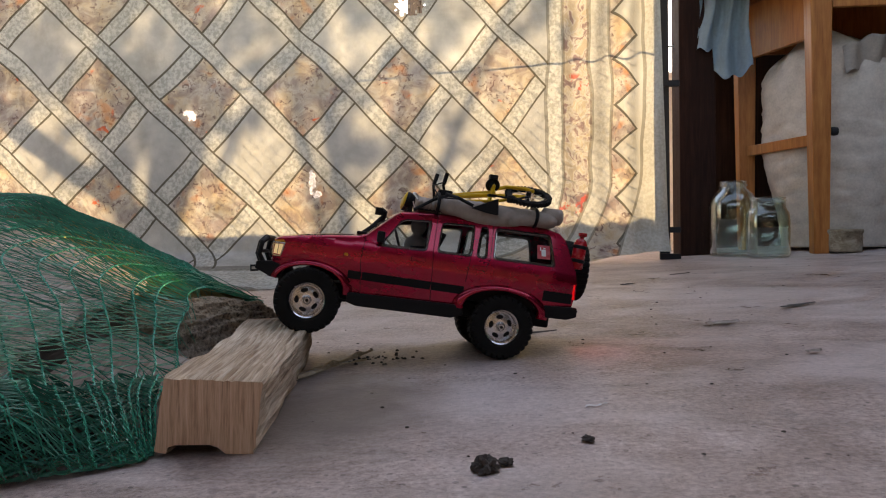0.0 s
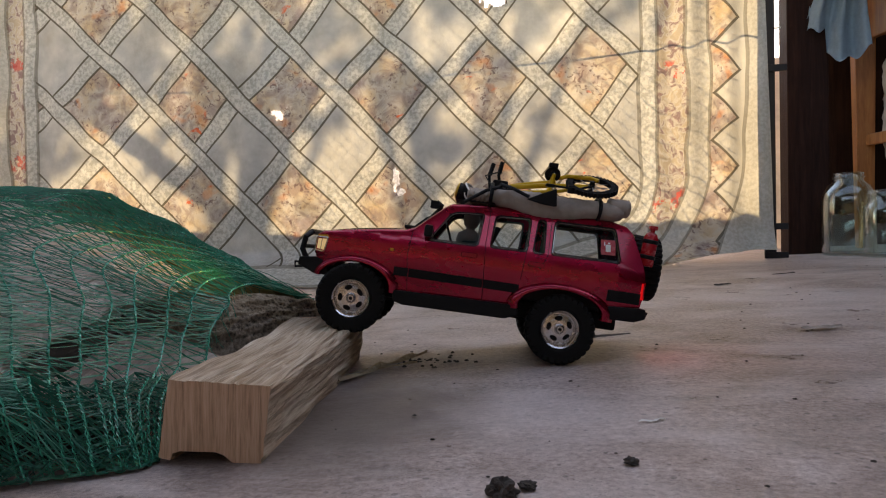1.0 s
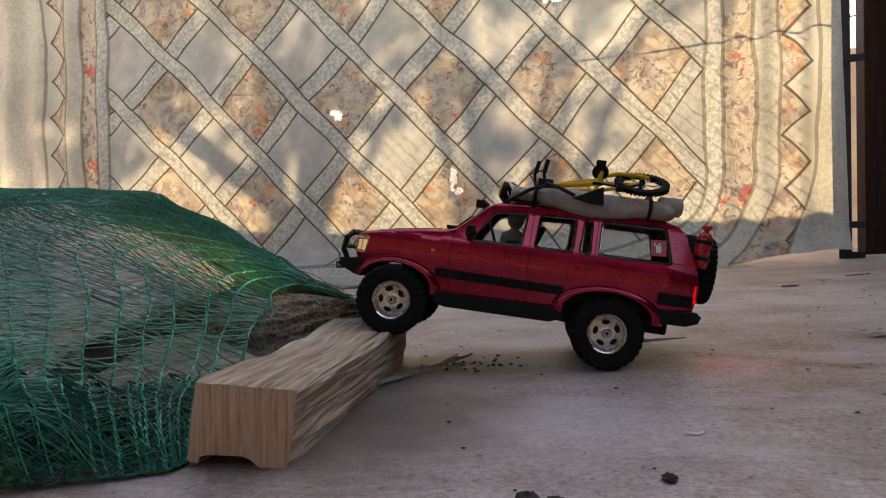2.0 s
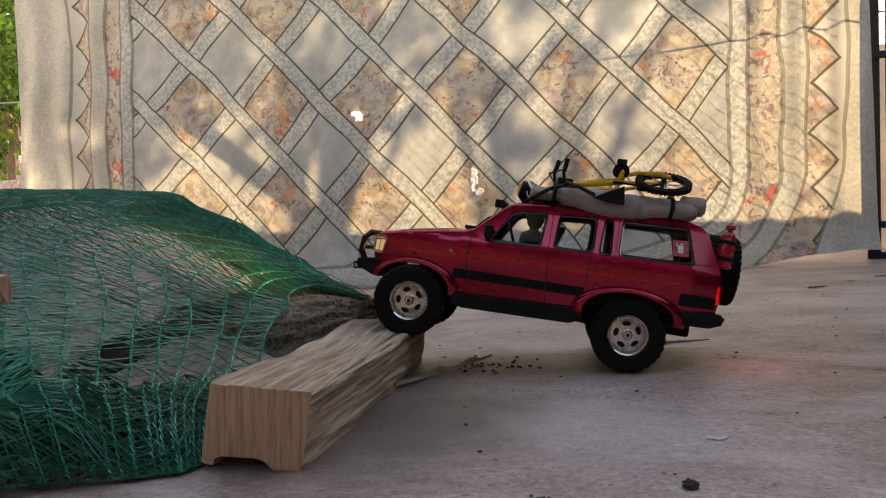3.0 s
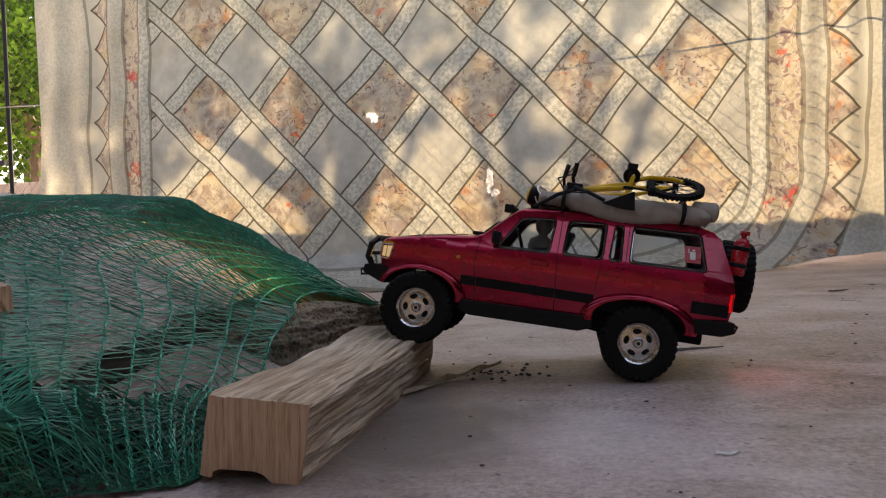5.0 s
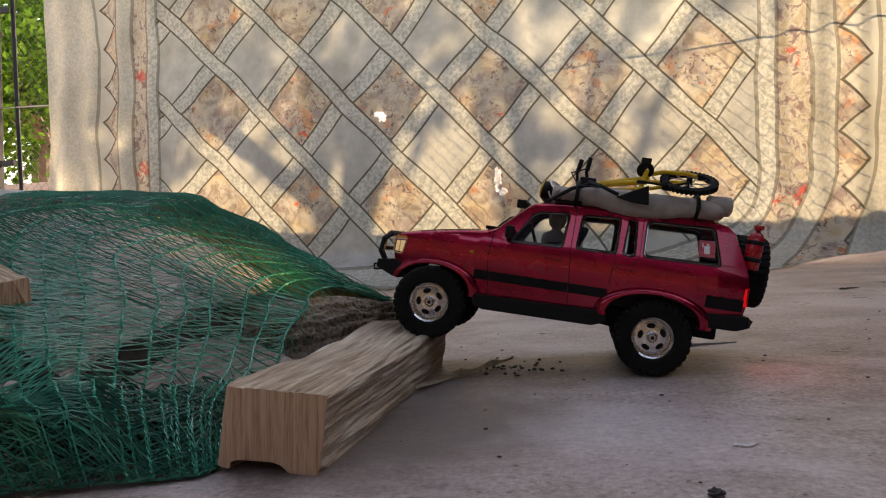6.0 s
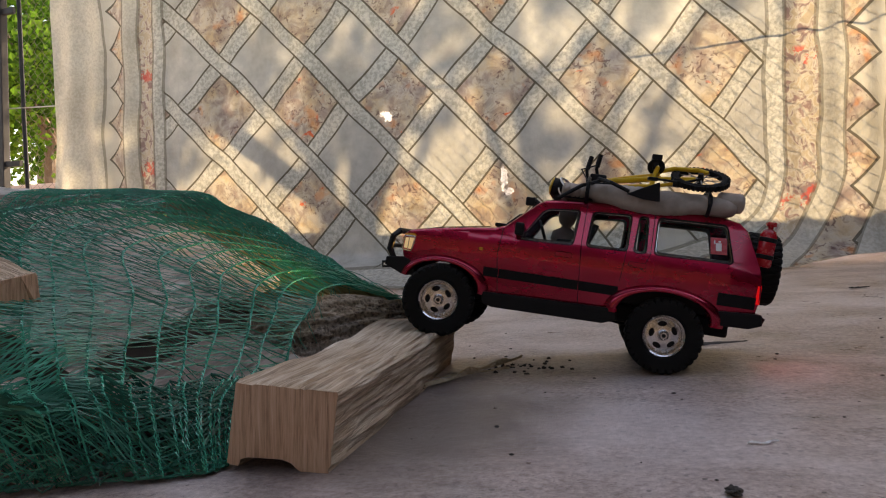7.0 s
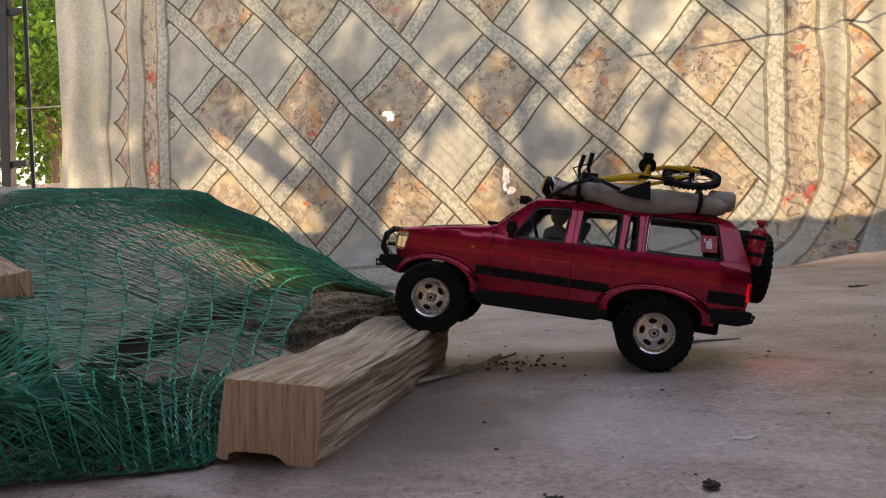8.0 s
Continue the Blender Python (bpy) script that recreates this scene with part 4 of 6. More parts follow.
jar("glass_jar", 1.036, 1.735, 0.072, 0.205, 0.056, "smaller empty glass jar with wide mouth on the concrete")

M_TIN = wood("rusty_mottled_tin", (0.10, 0.060, 0.035), (0.26, 0.20, 0.14), (0.42, 0.36, 0.28), (9.0, 9.0, 14.0), 0.7, 0.3)
bm = lathed([(0.0, 0.0), (0.060, 0.0), (0.063, 0.004), (0.062, 0.010), (0.064, 0.030), (0.063, 0.062), (0.067, 0.068), (0.068, 0.074), (0.066, 0.080), (0.058, 0.081), (0.054, 0.076), (0.0, 0.074)], 36)
for v in bm.verts:
    v.co.x += 0.003 * n3(v.co.x, v.co.y, v.co.z, 30)
    v.co.y += 0.003 * n3(v.co.x, v.co.y, v.co.z + 2, 30)
thing("tin", bm, M_TIN, pose(1.312, 1.800, floor_z(1.312, 1.800) + 0.001), "low round rusty tin with a rim beside the table leg", "tin", smooth=True)


def hung_cloth():
    def fn(s, t):
        z = -t * (0.235 if s < 0.36 else 0.35 - 0.10 * abs(s - 0.62)) + 0.012 * math.sin(s * 21)
        x = lerp(-0.085, 0.105, s) + 0.010 * math.sin(t * 4 + s * 3)
        y = 0.020 * math.sin(s * 17 + t * 1.5) + 0.012 * n3(s * 4, t * 3, 0, 1.0)
        return (x, y, z)
    bm = sheet(36, 28, fn)
    bmesh.ops.solidify(bm, geom=list(bm.faces), thickness=0.003)
    return bm


thing("draped_cloth", hung_cloth(), M_BLUECLOTH, pose(0.940, 1.95, 1.115, 0, 0, -8), "faded pale blue cloth hanging down from the table edge", "cloth", smooth=True)

# ---- model off-road car ----
M_PAINT = car_paint()
M_BLACK = plain("matt_black_plastic", (0.006, 0.006, 0.007), 0.55, 0.0, 0.3, 200.0, 0.15, spec=0.2)
M_RUBBER = plain("dusty_black_rubber", (0.008, 0.0078, 0.0075), 0.82, 0.0, 0.5, 120.0, 0.4, spec=0.2)
M_RIM = plain("brushed_aluminium", (0.62, 0.62, 0.63), 0.19, 0.97, 0.03, 60.0, 0.0)
M_CHROME = plain("bright_chrome_trim", (0.55, 0.53, 0.50), 0.18, 1.0, 0.1, 100.0, 0.0)
M_PANE = glass("clear_car_window", (0.90, 0.91, 0.90), 0.02, 1.07)
M_LAMP = glow("lit_headlamp", (1.0, 0.78, 0.44), 0.045)
M_TAIL = glow("lit_tail_lamp", (1.0, 0.006, 0.010), 0.06)
M_AMBER = plain("amber_lens", (0.62, 0.26, 0.03), 0.2, 0.0, 0.1, 100.0, 0.0)
M_REDPLASTIC = plain("glossy_red_plastic", (0.48, 0.012, 0.02), 0.25, 0.0, 0.2, 100.0, 0.05)
M_YELLOW = plain("yellow_enamel", (0.62, 0.36, 0.012), 0.35, 0.0, 0.2, 150.0, 0.05)
M_CANVAS = plain("beige_canvas", (0.33, 0.275, 0.235), 0.95, 0.0, 0.3, 90.0, 0.6)
M_WHITE = plain("white_print", (0.80, 0.79, 0.76), 0.5, 0.0, 0.05, 100.0, 0.0)
M_SKIN = plain("tan_plastic", (0.12, 0.085, 0.07), 0.6, 0.0, 0.1, 100.0, 0.0)

CAR_YAW, CAR_PITCH = 11.0, 9.2
CAR_POS = Vector((0.110, 0.145, 0.0))
CAR = pose(CAR_POS.x, CAR_POS.y, floor_z(CAR_POS.x, CAR_POS.y) - 0.0035, 1.2, -CAR_PITCH, 180 + CAR_YAW) @ Matrix.Scale(0.940, 4)
car = empty("model_car", CAR, "dark red model off-road car with front wheels on a split log", "model car")
WB, TRACK, R_TYRE = 0.295, 0.082, 0.0485


def half_width(x, z):
    """Body half width: upright to the belt line, leaning in above it, narrower nose."""
    w = 0.0915 - 0.0145 * smooth01((z - 0.145) / 0.085) - 0.0035 * smooth01((0.10 - z) / 0.04)
    w += 0.0058 * math.exp(-((z - 0.126) / 0.027) ** 2) - 0.0026
    return w - 0.010 * smooth01((x - 0.22) / 0.15) - 0.004 * smooth01((-0.07 - x) / 0.04)


def arc(cx, cz, rx, rz, a0, a1, n):
    return [(cx + rx * math.cos(radians(lerp(a0, a1, i / n))), cz + rz * math.sin(radians(lerp(a0, a1, i / n)))) for i in range(n + 1)]


def rounded(poly, r, n=3):
    """Rounds the corners of a closed outline."""
    out = []
    k = len(poly)
    for i in range(k):
        p, a, b = Vector(poly[i]), Vector(poly[i - 1]), Vector(poly[(i + 1) % k])
        ra = min(r, (a - p).length * 0.45, (b - p).length * 0.45)
        p0, p1 = p + (a - p).normalized() * ra, p + (b - p).normalized() * ra
        for j in range(n + 1):
            t = j / n
            out.append(tuple(p0 * (1 - t) ** 2 + p * 2 * t * (1 - t) + p1 * t * t))
    return out


TOPLINE = [(0.346, 0.090), (0.353, 0.102), (0.356, 0.122), (0.353, 0.133), (0.344, 0.1385), (0.303, 0.1465), (0.265, 0.1525), (0.232, 0.1565), (0.219, 0.162),
           (0.181, 0.200), (0.172, 0.2055), (0.150, 0.2090), (0.100, 0.2125), (0.058, 0.2140), (0.0, 0.2150), (-0.055, 0.2140), (-0.075, 0.2095), (-0.085, 0.2000), (-0.103, 0.156), (-0.107, 0.140),
           (-0.109, 0.115), (-0.106, 0.094)]
ARCH_R = arc(0.004, 0.074, 0.058, 0.030, 172, 2, 16)
ARCH_F = arc(0.294, 0.070, 0.050, 0.031, 178, 20, 16)
BOTTOM = [(-0.075, 0.089)] + ARCH_R + [(0.075, 0.070), (0.232, 0.067)] + ARCH_F
OUTLINE = TOPLINE + BOTTOM
WINDOWS = {"front_door": [(0.199, 0.149), (0.173, 0.187), (0.165, 0.192), (0.124, 0.196), (0.128, 0.151)],
           "rear_door": [(0.112, 0.152), (0.109, 0.196), (0.058, 0.199), (0.059, 0.153)],
           "quarter": [(0.052, 0.153), (0.049, 0.199), (0.037, 0.199), (0.035, 0.153)],
           "cargo": [(0.026, 0.154), (0.026, 0.200), (-0.060, 0.202), (-0.071, 0.160), (-0.069, 0.156)]}


SQ = 0.93


def low_roof(poly):
    """The glasshouse is a little lower than first drawn."""
    return [(x, z if z < 0.15 else 0.15 + (z - 0.15) * SQ) for x, z in poly]


TOPLINE, OUTLINE = low_roof(TOPLINE), low_roof(OUTLINE)
WINDOWS = {k: [(x, z - 0.0045 if z < 0.165 else z + 0.0015) for x, z in low_roof(w)] for k, w in WINDOWS.items()}


def wall3(poly, side, out=0.0):
    return [Vector((x, side * (half_width(x, z) + out), z)) for x, z in poly]


def build_body():
    bm = bmesh.new()
    rims = {}
    for side in (1, -1):
        loops = [OUTLINE] + [rounded(w, 0.006) for w in WINDOWS.values()]
        edges = []
        for n, lp in enumerate(loops):
            vs = [bm.verts.new((x, 0, z)) for x, z in lp]
            if n == 0:
                rims[side] = vs
            edges += [bm.edges.new((vs[i], vs[(i + 1) % len(vs)])) for i in range(len(vs))]
        bmesh.ops.triangle_fill(bm, use_beauty=True, use_dissolve=False, edges=edges)
        flat = [v for v in bm.verts if abs(v.co.y) < 1e-9]
        for zc in [0.076 + 0.0085 * k for k in range(9)]:
            fl = [f for f in bm.faces if all(abs(v.co.y) < 1e-9 for v in f.verts)]
            geom = fl + list({e for f in fl for e in f.edges}) + list({v for f in fl for v in f.verts})
            bmesh.ops.bisect_plane(bm, geom=geom, plane_co=(0, 0, zc), plane_no=(0, 0, 1), dist=1e-6)
        for v in bm.verts:
            if abs(v.co.y) < 1e-9:
                v.co.y = side * half_width(v.co.x, v.co.z)
    n = len(OUTLINE)
    inset = [0.0, 0.0012, 0.0042, 0.0090]
    drop = [0.0058, 0.0026, 0.0006, 0.0]
    spans = [k / 8 for k in range(1, 8)]
    cols = len(inset) * 2 + len(spans) - 1
    grid = []
    for i in range(n):
        x, z = OUTLINE[i]
        top = 2 < i < len(TOPLINE) - 3
        w = half_width(x, z)
        section = [(w - e, -d) for e, d in zip(inset, drop)]
        for q in spans:
            section.append(((w - 0.009) * (1 - 2 * q), 0.0045 * (1 - (2 * q - 1) ** 2) * smooth01((z - 0.13) / 0.02)))
        section += [(-y, d) for y, d in section[:len(inset)][::-1]]
        row = []
        for k, (y, d) in enumerate(section):
            crown = 1 - (y / w) ** 2
            fwd = 0.008 * crown if x > 0.33 and i < len(TOPLINE) else (-0.006 * crown if x < -0.08 and i < len(TOPLINE) else 0.0)
            if k in (0, cols):
                v = rims[1 if k == 0 else -1][i]
                if top:
                    v.co.z += d * (1.0 if x > -0.07 else 0.3)
            else:
                v = bm.verts.new((x + fwd, y, z + (d if top else 0.0)))
            row.append(v)
        grid.append(row)
    lo_c, hi_c = 4, cols - 4
    glass_rows = (8, 17)
    for i in range(n):
        a, b = grid[i], grid[(i + 1) % n]
        for k in range(cols):
            if i in glass_rows and lo_c <= k < hi_c:
                continue
            bm.faces.new((a[k], a[k + 1], b[k + 1], b[k]))
    panes = {i: [[v.co.copy() for v in grid[i][lo_c:hi_c + 1]], [v.co.copy() for v in grid[i + 1][lo_c:hi_c + 1]]] for i in glass_rows}
    bmesh.ops.recalc_face_normals(bm, faces=bm.faces)
    return bm, panes


bm, panes = build_body()
body = part("body", bm, M_PAINT, car, "dark metallic red bodyshell")
mod = body.modifiers.new("edges", "BEVEL")
mod.width, mod.segments, mod.limit_method, mod.angle_limit = 0.0012, 2, "ANGLE", radians(38)
body.data.polygons.foreach_set("use_smooth", [True] * len(body.data.polygons))
mod2 = body.modifiers.new("normals", "WEIGHTED_NORMAL")


def slab(points, push):
    """A thin pane from a loop of points, thickened along a direction."""
    bm = bmesh.new()
    a = [bm.verts.new(p) for p in points]
    b = [bm.verts.new(Vector(p) + Vector(push)) for p in points]
    bm.faces.new(a)
    bm.faces.new(b[::-1])
    for i in range(len(a)):
        bm.faces.new((a[i], b[i], b[(i + 1) % len(a)], a[(i + 1) % len(a)]))
    bmesh.ops.recalc_face_normals(bm, faces=bm.faces)
    return bm


for side in (1, -1):
    for name, w in WINDOWS.items():
        loop = rounded(w, 0.006)
        pane = part("window", slab(wall3(loop, side, -0.0035), (0, -side * 0.0012, 0)), M_PANE, body)
        part("window_trim", tubed(wall3(rounded([(lerp(sum(p[0] for p in w) / len(w), p[0], 0.965), lerp(sum(p[1] for p in w) / len(w), p[1], 0.94)) for p in w], 0.006), side, -0.0022), 0.0006, 5, closed=True), M_CHROME, body, "thin bright window edge")
        part("window_seal", tubed(wall3(loop, side, -0.0006), 0.0008, 6, closed=True), M_BLACK, body)
for i, (lo, hi) in panes.items():
    part("windscreen" if i == 8 else "rear_window", slab(lo + hi[::-1], (-0.0012, 0, -0.0008)), M_PANE, body)

# grey inner linings round the side windows
M_LINING = plain("grey_inner_plastic", (0.060, 0.050, 0.044), 0.6, 0.0, 0.2, 120.0, 0.1)
for side in (1, -1):
    for name, w in WINDOWS.items():
        cx, cz = sum(p[0] for p in w) / len(w), sum(p[1] for p in w) / len(w)
        kx, kz = (0.93, 0.82) if name == "cargo" else (0.89, 0.86) if name != "quarter" else (0.70, 0.88)
        outer, inner = rounded(w, 0.006), rounded([(lerp(cx + (0.004 if name == "cargo" else 0), p[0], kx), lerp(cz + 0.0035, p[1], kz)) for p in w], 0.006)
        bm = bmesh.new()
        for depth in (-0.008, -0.0095):
            a = [bm.verts.new(p) for p in wall3(outer, side, depth)]
            b = [bm.verts.new(p) for p in wall3(inner, side, depth)]
            for i in range(len(a)):
                j = (i + 1) % len(a)
                bm.faces.new((a[i], a[j], b[j], b[i]))
        part("window_lining", bm, M_LINING, body, "grey plastic lining")

# panel gaps, side stripe, handles
for side in (1, -1):
    for gap in ([(0.221, 0.156), (0.224, 0.120), (0.218, 0.072)], [(0.117, 0.205), (0.118, 0.150), (0.112, 0.071)], [(0.030, 0.206), (0.030, 0.150), (0.038, 0.128)], [(0.0635, 0.110), (0.060, 0.150)]):
        pts = []
        for (x0, z0), (x1, z1) in zip(gap, gap[1:]):
            pts += [(lerp(x0, x1, k / 6), lerp(z0, z1, k / 6)) for k in range(6)]
        pts.append(gap[-1])
        part("panel_gap", tubed(wall3(pts, side, 0.0), 0.0006, 4), M_BLACK, body)
    for x0, x1 in ((0.240, 0.2200), (0.2190, 0.1150), (0.1140, 0.064), (-0.058, -0.104)):
        lo, hi = (0.0905, 0.1025) if x0 > 0 else (0.0985, 0.114)
        n = 6
        ring = [(lerp(x0, x1, k / n), lo) for k in range(n + 1)] + [(lerp(x1, x0, k / n), hi) for k in range(n + 1)]
        part("side_stripe", slab(wall3(ring, side, 0.0012), (0, -side * 0.002, 0)), M_BLACK, body, "black rubbing strip")
    for hx in (0.139, 0.045):
        ring = rounded([(hx - 0.0118, 0.1299), (hx + 0.0108, 0.1299), (hx + 0.0108, 0.1371), (hx - 0.0118, 0.1371)], 0.003)
        part("handle_recess", slab(wall3(ring, side, 0.0004), (0, -side * 0.001, 0)), M_BLACK, body)
        ring = rounded([(hx - 0.011, 0.1305), (hx + 0.010, 0.1305), (hx + 0.010, 0.1365), (hx - 0.011, 0.1365)], 0.002)
        part("door_handle", slab(wall3(ring, side, 0.0022), (0, -side * 0.002, 0)), M_PAINT, body)
    part("fender_lamp", slab(wall3(rounded([(0.2435, 0.1235), (0.2490, 0.1235), (0.2490, 0.1275), (0.2435, 0.1275)], 0.0012), side, 0.0016), (0, -side * 0.002, 0)), M_AMBER, body, "tiny amber side repeater")
    # flared arches
    for cx, cz, rx, rz, a0, a1 in ((0.004, 0.074, 0.058, 0.030, -8, 188), (0.294, 0.070, 0.050, 0.031, 10, 188)):
        bm = bmesh.new()
        rows = []
        for i in range(25):
            a = radians(lerp(a0, a1, i / 24))
            row = []
            for q, o in ((1.0, -0.004), (1.0, 0.009), (1.07, 0.0105), (1.20, 0.006), (1.30, -0.001)):
                x, z = cx + rx * q * math.cos(a), cz + rz * q * math.sin(a)
                row.append(bm.verts.new((x, side * (half_width(x, min(z, 0.145)) + o), z)))
            rows.append(row)
        for a, b in zip(rows, rows[1:]):
            for k in range(4):
                bm.faces.new((a[k], a[k + 1], b[k + 1], b[k]))
        bmesh.ops.recalc_face_normals(bm, faces=bm.faces)
        part("wheel_arch_flare", bm, M_PAINT, body, smooth=True)
    # sticker on the cargo window
    if side == 1:
        c = [(-0.043, 0.161), (-0.063, 0.162), (-0.061, 0.183), (-0.041, 0.182)]
        st = part("sticker", slab(wall3(c, side, -0.0028), (0, -0.0004, 0)), M_REDPLASTIC, body, "small red and white fire extinguisher sticker")
        for ring in ([(-0.049, 0.1655), (-0.056, 0.166), (-0.055, 0.176), (-0.048, 0.1755)], [(-0.051, 0.1765), (-0.054, 0.1768), (-0.054, 0.179), (-0.051, 0.1787)], [(-0.046, 0.174), (-0.0475, 0.174), (-0.047, 0.179), (-0.0455, 0.179)]):
            part("sticker_print", slab(wall3(ring, side, -0.0024), (0, -0.0003, 0)), M_WHITE, st)

# lamps, bumpers, bars
for side in (1, -1):
    lamp = part("headlight", slab([Vector((0.352 - k * 0.002, side * y, z)) for k, (y, z) in enumerate(((0.050, 0.111), (0.050, 0.127), (0.074, 0.127), (0.074, 0.111)))], (0.004, 0, 0)), M_LAMP, car, "lit amber-white headlamp")
    part("side_lamp", slab(wall3([(0.343, 0.111), (0.353, 0.112), (0.352, 0.126), (0.340, 0.127)], side, 0.0008), (0, -side * 0.006, 0)), M_LAMP, car, "wrap-round corner lamp")
    part("tail_light", slab(wall3([(-0.1030, 0.106), (-0.1075, 0.106), (-0.1062, 0.129), (-0.1040, 0.129)], side, 0.0012), (0, -side * 0.006, 0)), M_TAIL, car, "glowing red tail lamp")
    part("tail_lens", slab([Vector((-0.1095, side * y, z)) for y, z in ((0.070, 0.106), (0.070, 0.130), (0.086, 0.130), (0.086, 0.106))], (0.002, 0, 0)), M_TAIL, car, "glowing red tail lamp")
    bezel = [(0.342, 0.1085), (0.355, 0.1095), (0.354, 0.1285), (0.338, 0.1295)]
    part("lamp_bezel", tubed(wall3(rounded(bezel, 0.003), side, 0.0012), 0.0010, 6, closed=True), M_CHROME, car, "bright lamp surround")
    part("lamp_rib", tubed(wall3([(0.3475, 0.1095), (0.3465, 0.1285)], side, 0.0016), 0.0007, 5), M_CHROME, car)
    part("indicator", slab(wall3(rounded([(0.352, 0.128), (0.354, 0.132), (0.340, 0.1335), (0.337, 0.1295)], 0.001), side, 0.0004), (0, -side * 0.004, 0)), M_AMBER, car, "amber indicator strip")
    # mirror
    mir = part("mirror", boxed((-0.006, -0.005, -0.008), (0.006, 0.007, 0.009), 0.003, Matrix.Translation((0.199, side * 0.099, 0.158))), M_BLACK, car, "black door mirror")
    part("stalk", boxed((0.195, side * 0.094 - 0.004, 0.150), (0.203, side * 0.094 + 0.004, 0.156), 0.001), M_BLACK, mir)
    # sill step
    part("side_step", prismed([(0.062, 0.074), (0.238, 0.070), (0.236, 0.055), (0.222, 0.051), (0.078, 0.053), (0.060, 0.060)], side * 0.068, side * 0.093, 0.0015), M_BLACK, car, "black sill guard")
part("front_bumper", prismed([(0.352, 0.100), (0.376, 0.097), (0.377, 0.086), (0.352, 0.076), (0.334, 0.076), (0.334, 0.094)], -0.084, 0.084, 0.002), M_BLACK, car, "black angular front bumper")
part("rear_bumper", prismed([(-0.056, 0.091), (-0.104, 0.094), (-0.114, 0.094), (-0.115, 0.080), (-0.100, 0.074), (-0.060, 0.073)], -0.092, 0.092, 0.002), M_BLACK, car, "black angular rear bumper")
part("grille", boxed((0.352, -0.048, 0.104), (0.3625, 0.048, 0.128), 0.002), M_BLACK, car, "black slatted grille")
bar = part("bull_bar", tubed([(0.372, 0.055, 0.094), (0.379, 0.055, 0.108), (0.377, 0.053, 0.126), (0.371, 0.046, 0.134), (0.371, -0.046, 0.134), (0.377, -0.053, 0.126), (0.379, -0.055, 0.108), (0.372, -0.055, 0.094)], 0.0042, 8), M_BLACK, car, "black tubular bull bar")
part("bar_loop", tubed([(0.366, 0.078, 0.096), (0.374, 0.080, 0.108), (0.372, 0.078, 0.126), (0.366, 0.066, 0.133), (0.370, 0.046, 0.133)], 0.0038, 8), M_BLACK, bar)
part("bar_loop", tubed([(0.366, -0.078, 0.096), (0.374, -0.080, 0.108), (0.372, -0.078, 0.126), (0.366, -0.066, 0.133), (0.370, -0.046, 0.133)], 0.0038, 8), M_BLACK, bar)
part("cross_bar", tubed([(0.378, 0.055, 0.112), (0.378, -0.055, 0.112)], 0.003, 8), M_BLACK, bar)
part("tow_hook", tubed([(0.374, 0.06, 0.083), (0.385, 0.06, 0.081), (0.386, 0.06, 0.088), (0.378, 0.06, 0.089)], 0.0018, 6), M_BLACK, car)
part("tow_hook", tubed([(-0.112, 0.055, 0.083), (-0.122, 0.055, 0.080), (-0.124, 0.055, 0.087), (-0.116, 0.055, 0.090)], 0.0022, 6), M_BLACK, car)
# hood panel with rib, wipers, snorkel
part("hood_seam", tubed([(0.350, 0.066, 0.1375), (0.303, 0.074, 0.1475), (0.240, 0.080, 0.1565)], 0.0007, 4), M_BLACK, body)
for wy in (0.045, -0.025):
    wip = part("wiper", tubed([(0.222, wy, 0.164), (0.207, wy - 0.006, 0.1790), (0.200, wy - 0.052, 0.1845)], 0.0013, 5), M_BLACK, car, "black wiper arm")
part("cowl", boxed((0.219, -0.07, 0.1585), (0.236, 0.07, 0.1635), 0.002), M_BLACK, car, "black cowl below the windscreen")
part("snorkel", tubed([(0.250, -0.086, 0.150), (0.232, -0.088, 0.160), (0.214, -0.087, 0.176), (0.197, -0.084, 0.196), (0.195, -0.083, 0.206), (0.203, -0.083, 0.210)], 0.0052, 8), M_BLACK, car, "black snorkel beside the windscreen")
part("snorkel_head", boxed((0.198, -0.091, 0.200), (0.212, -0.075, 0.213), 0.002), M_BLACK, car)
# chassis and interior
part("chassis", boxed((-0.085, -0.045, 0.055), (0.345, 0.045, 0.080), 0.004), M_BLACK, car, "black ladder chassis")
for ax in (0.0, WB):
    ax_ob = part("axle", tubed([(ax, -0.066, 0.052), (ax, 0.066, 0.052)], 0.008, 10), M_BLACK, car, "solid axle with differential")
    part("differential", lathed([(0, -0.018), (0.014, -0.014), (0.018, 0), (0.014, 0.014), (0, 0.018)], 14, "Y", pose(ax, 0.01, 0.052)), M_BLACK, ax_ob)
    for side in (1, -1):
        part("shock_absorber", tubed([(ax - 0.012, side * 0.050, 0.056), (ax - 0.020, side * 0.048, 0.112)], 0.0055, 8), M_BLACK, car)
for lx, ly in ((0.10, 0.03), (0.10, -0.03)):
    part("link_rod", tubed([(0.02, ly, 0.050), (0.10, ly * 0.9, 0.058)], 0.003, 6), M_BLACK, car)
    part("link_rod", tubed([(0.28, ly, 0.050), (0.20, ly * 0.9, 0.058)], 0.003, 6), M_BLACK, car)
part("interior_tub", boxed((-0.095, -0.080, 0.082), (0.225, 0.080, 0.1465), 0.004), M_BLACK, car, "dark moulded interior")
for sx, sy in ((0.122, 0.040), (0.122, -0.040)):
    seat = part("seat", prismed([(sx + 0.030, 0.1465), (sx - 0.012, 0.1465), (sx - 0.024, 0.178), (sx - 0.016, 0.180), (sx - 0.004, 0.156), (sx + 0.030, 0.153)], sy - 0.022, sy + 0.022, 0.002), M_BLACK, car, "dark seat")
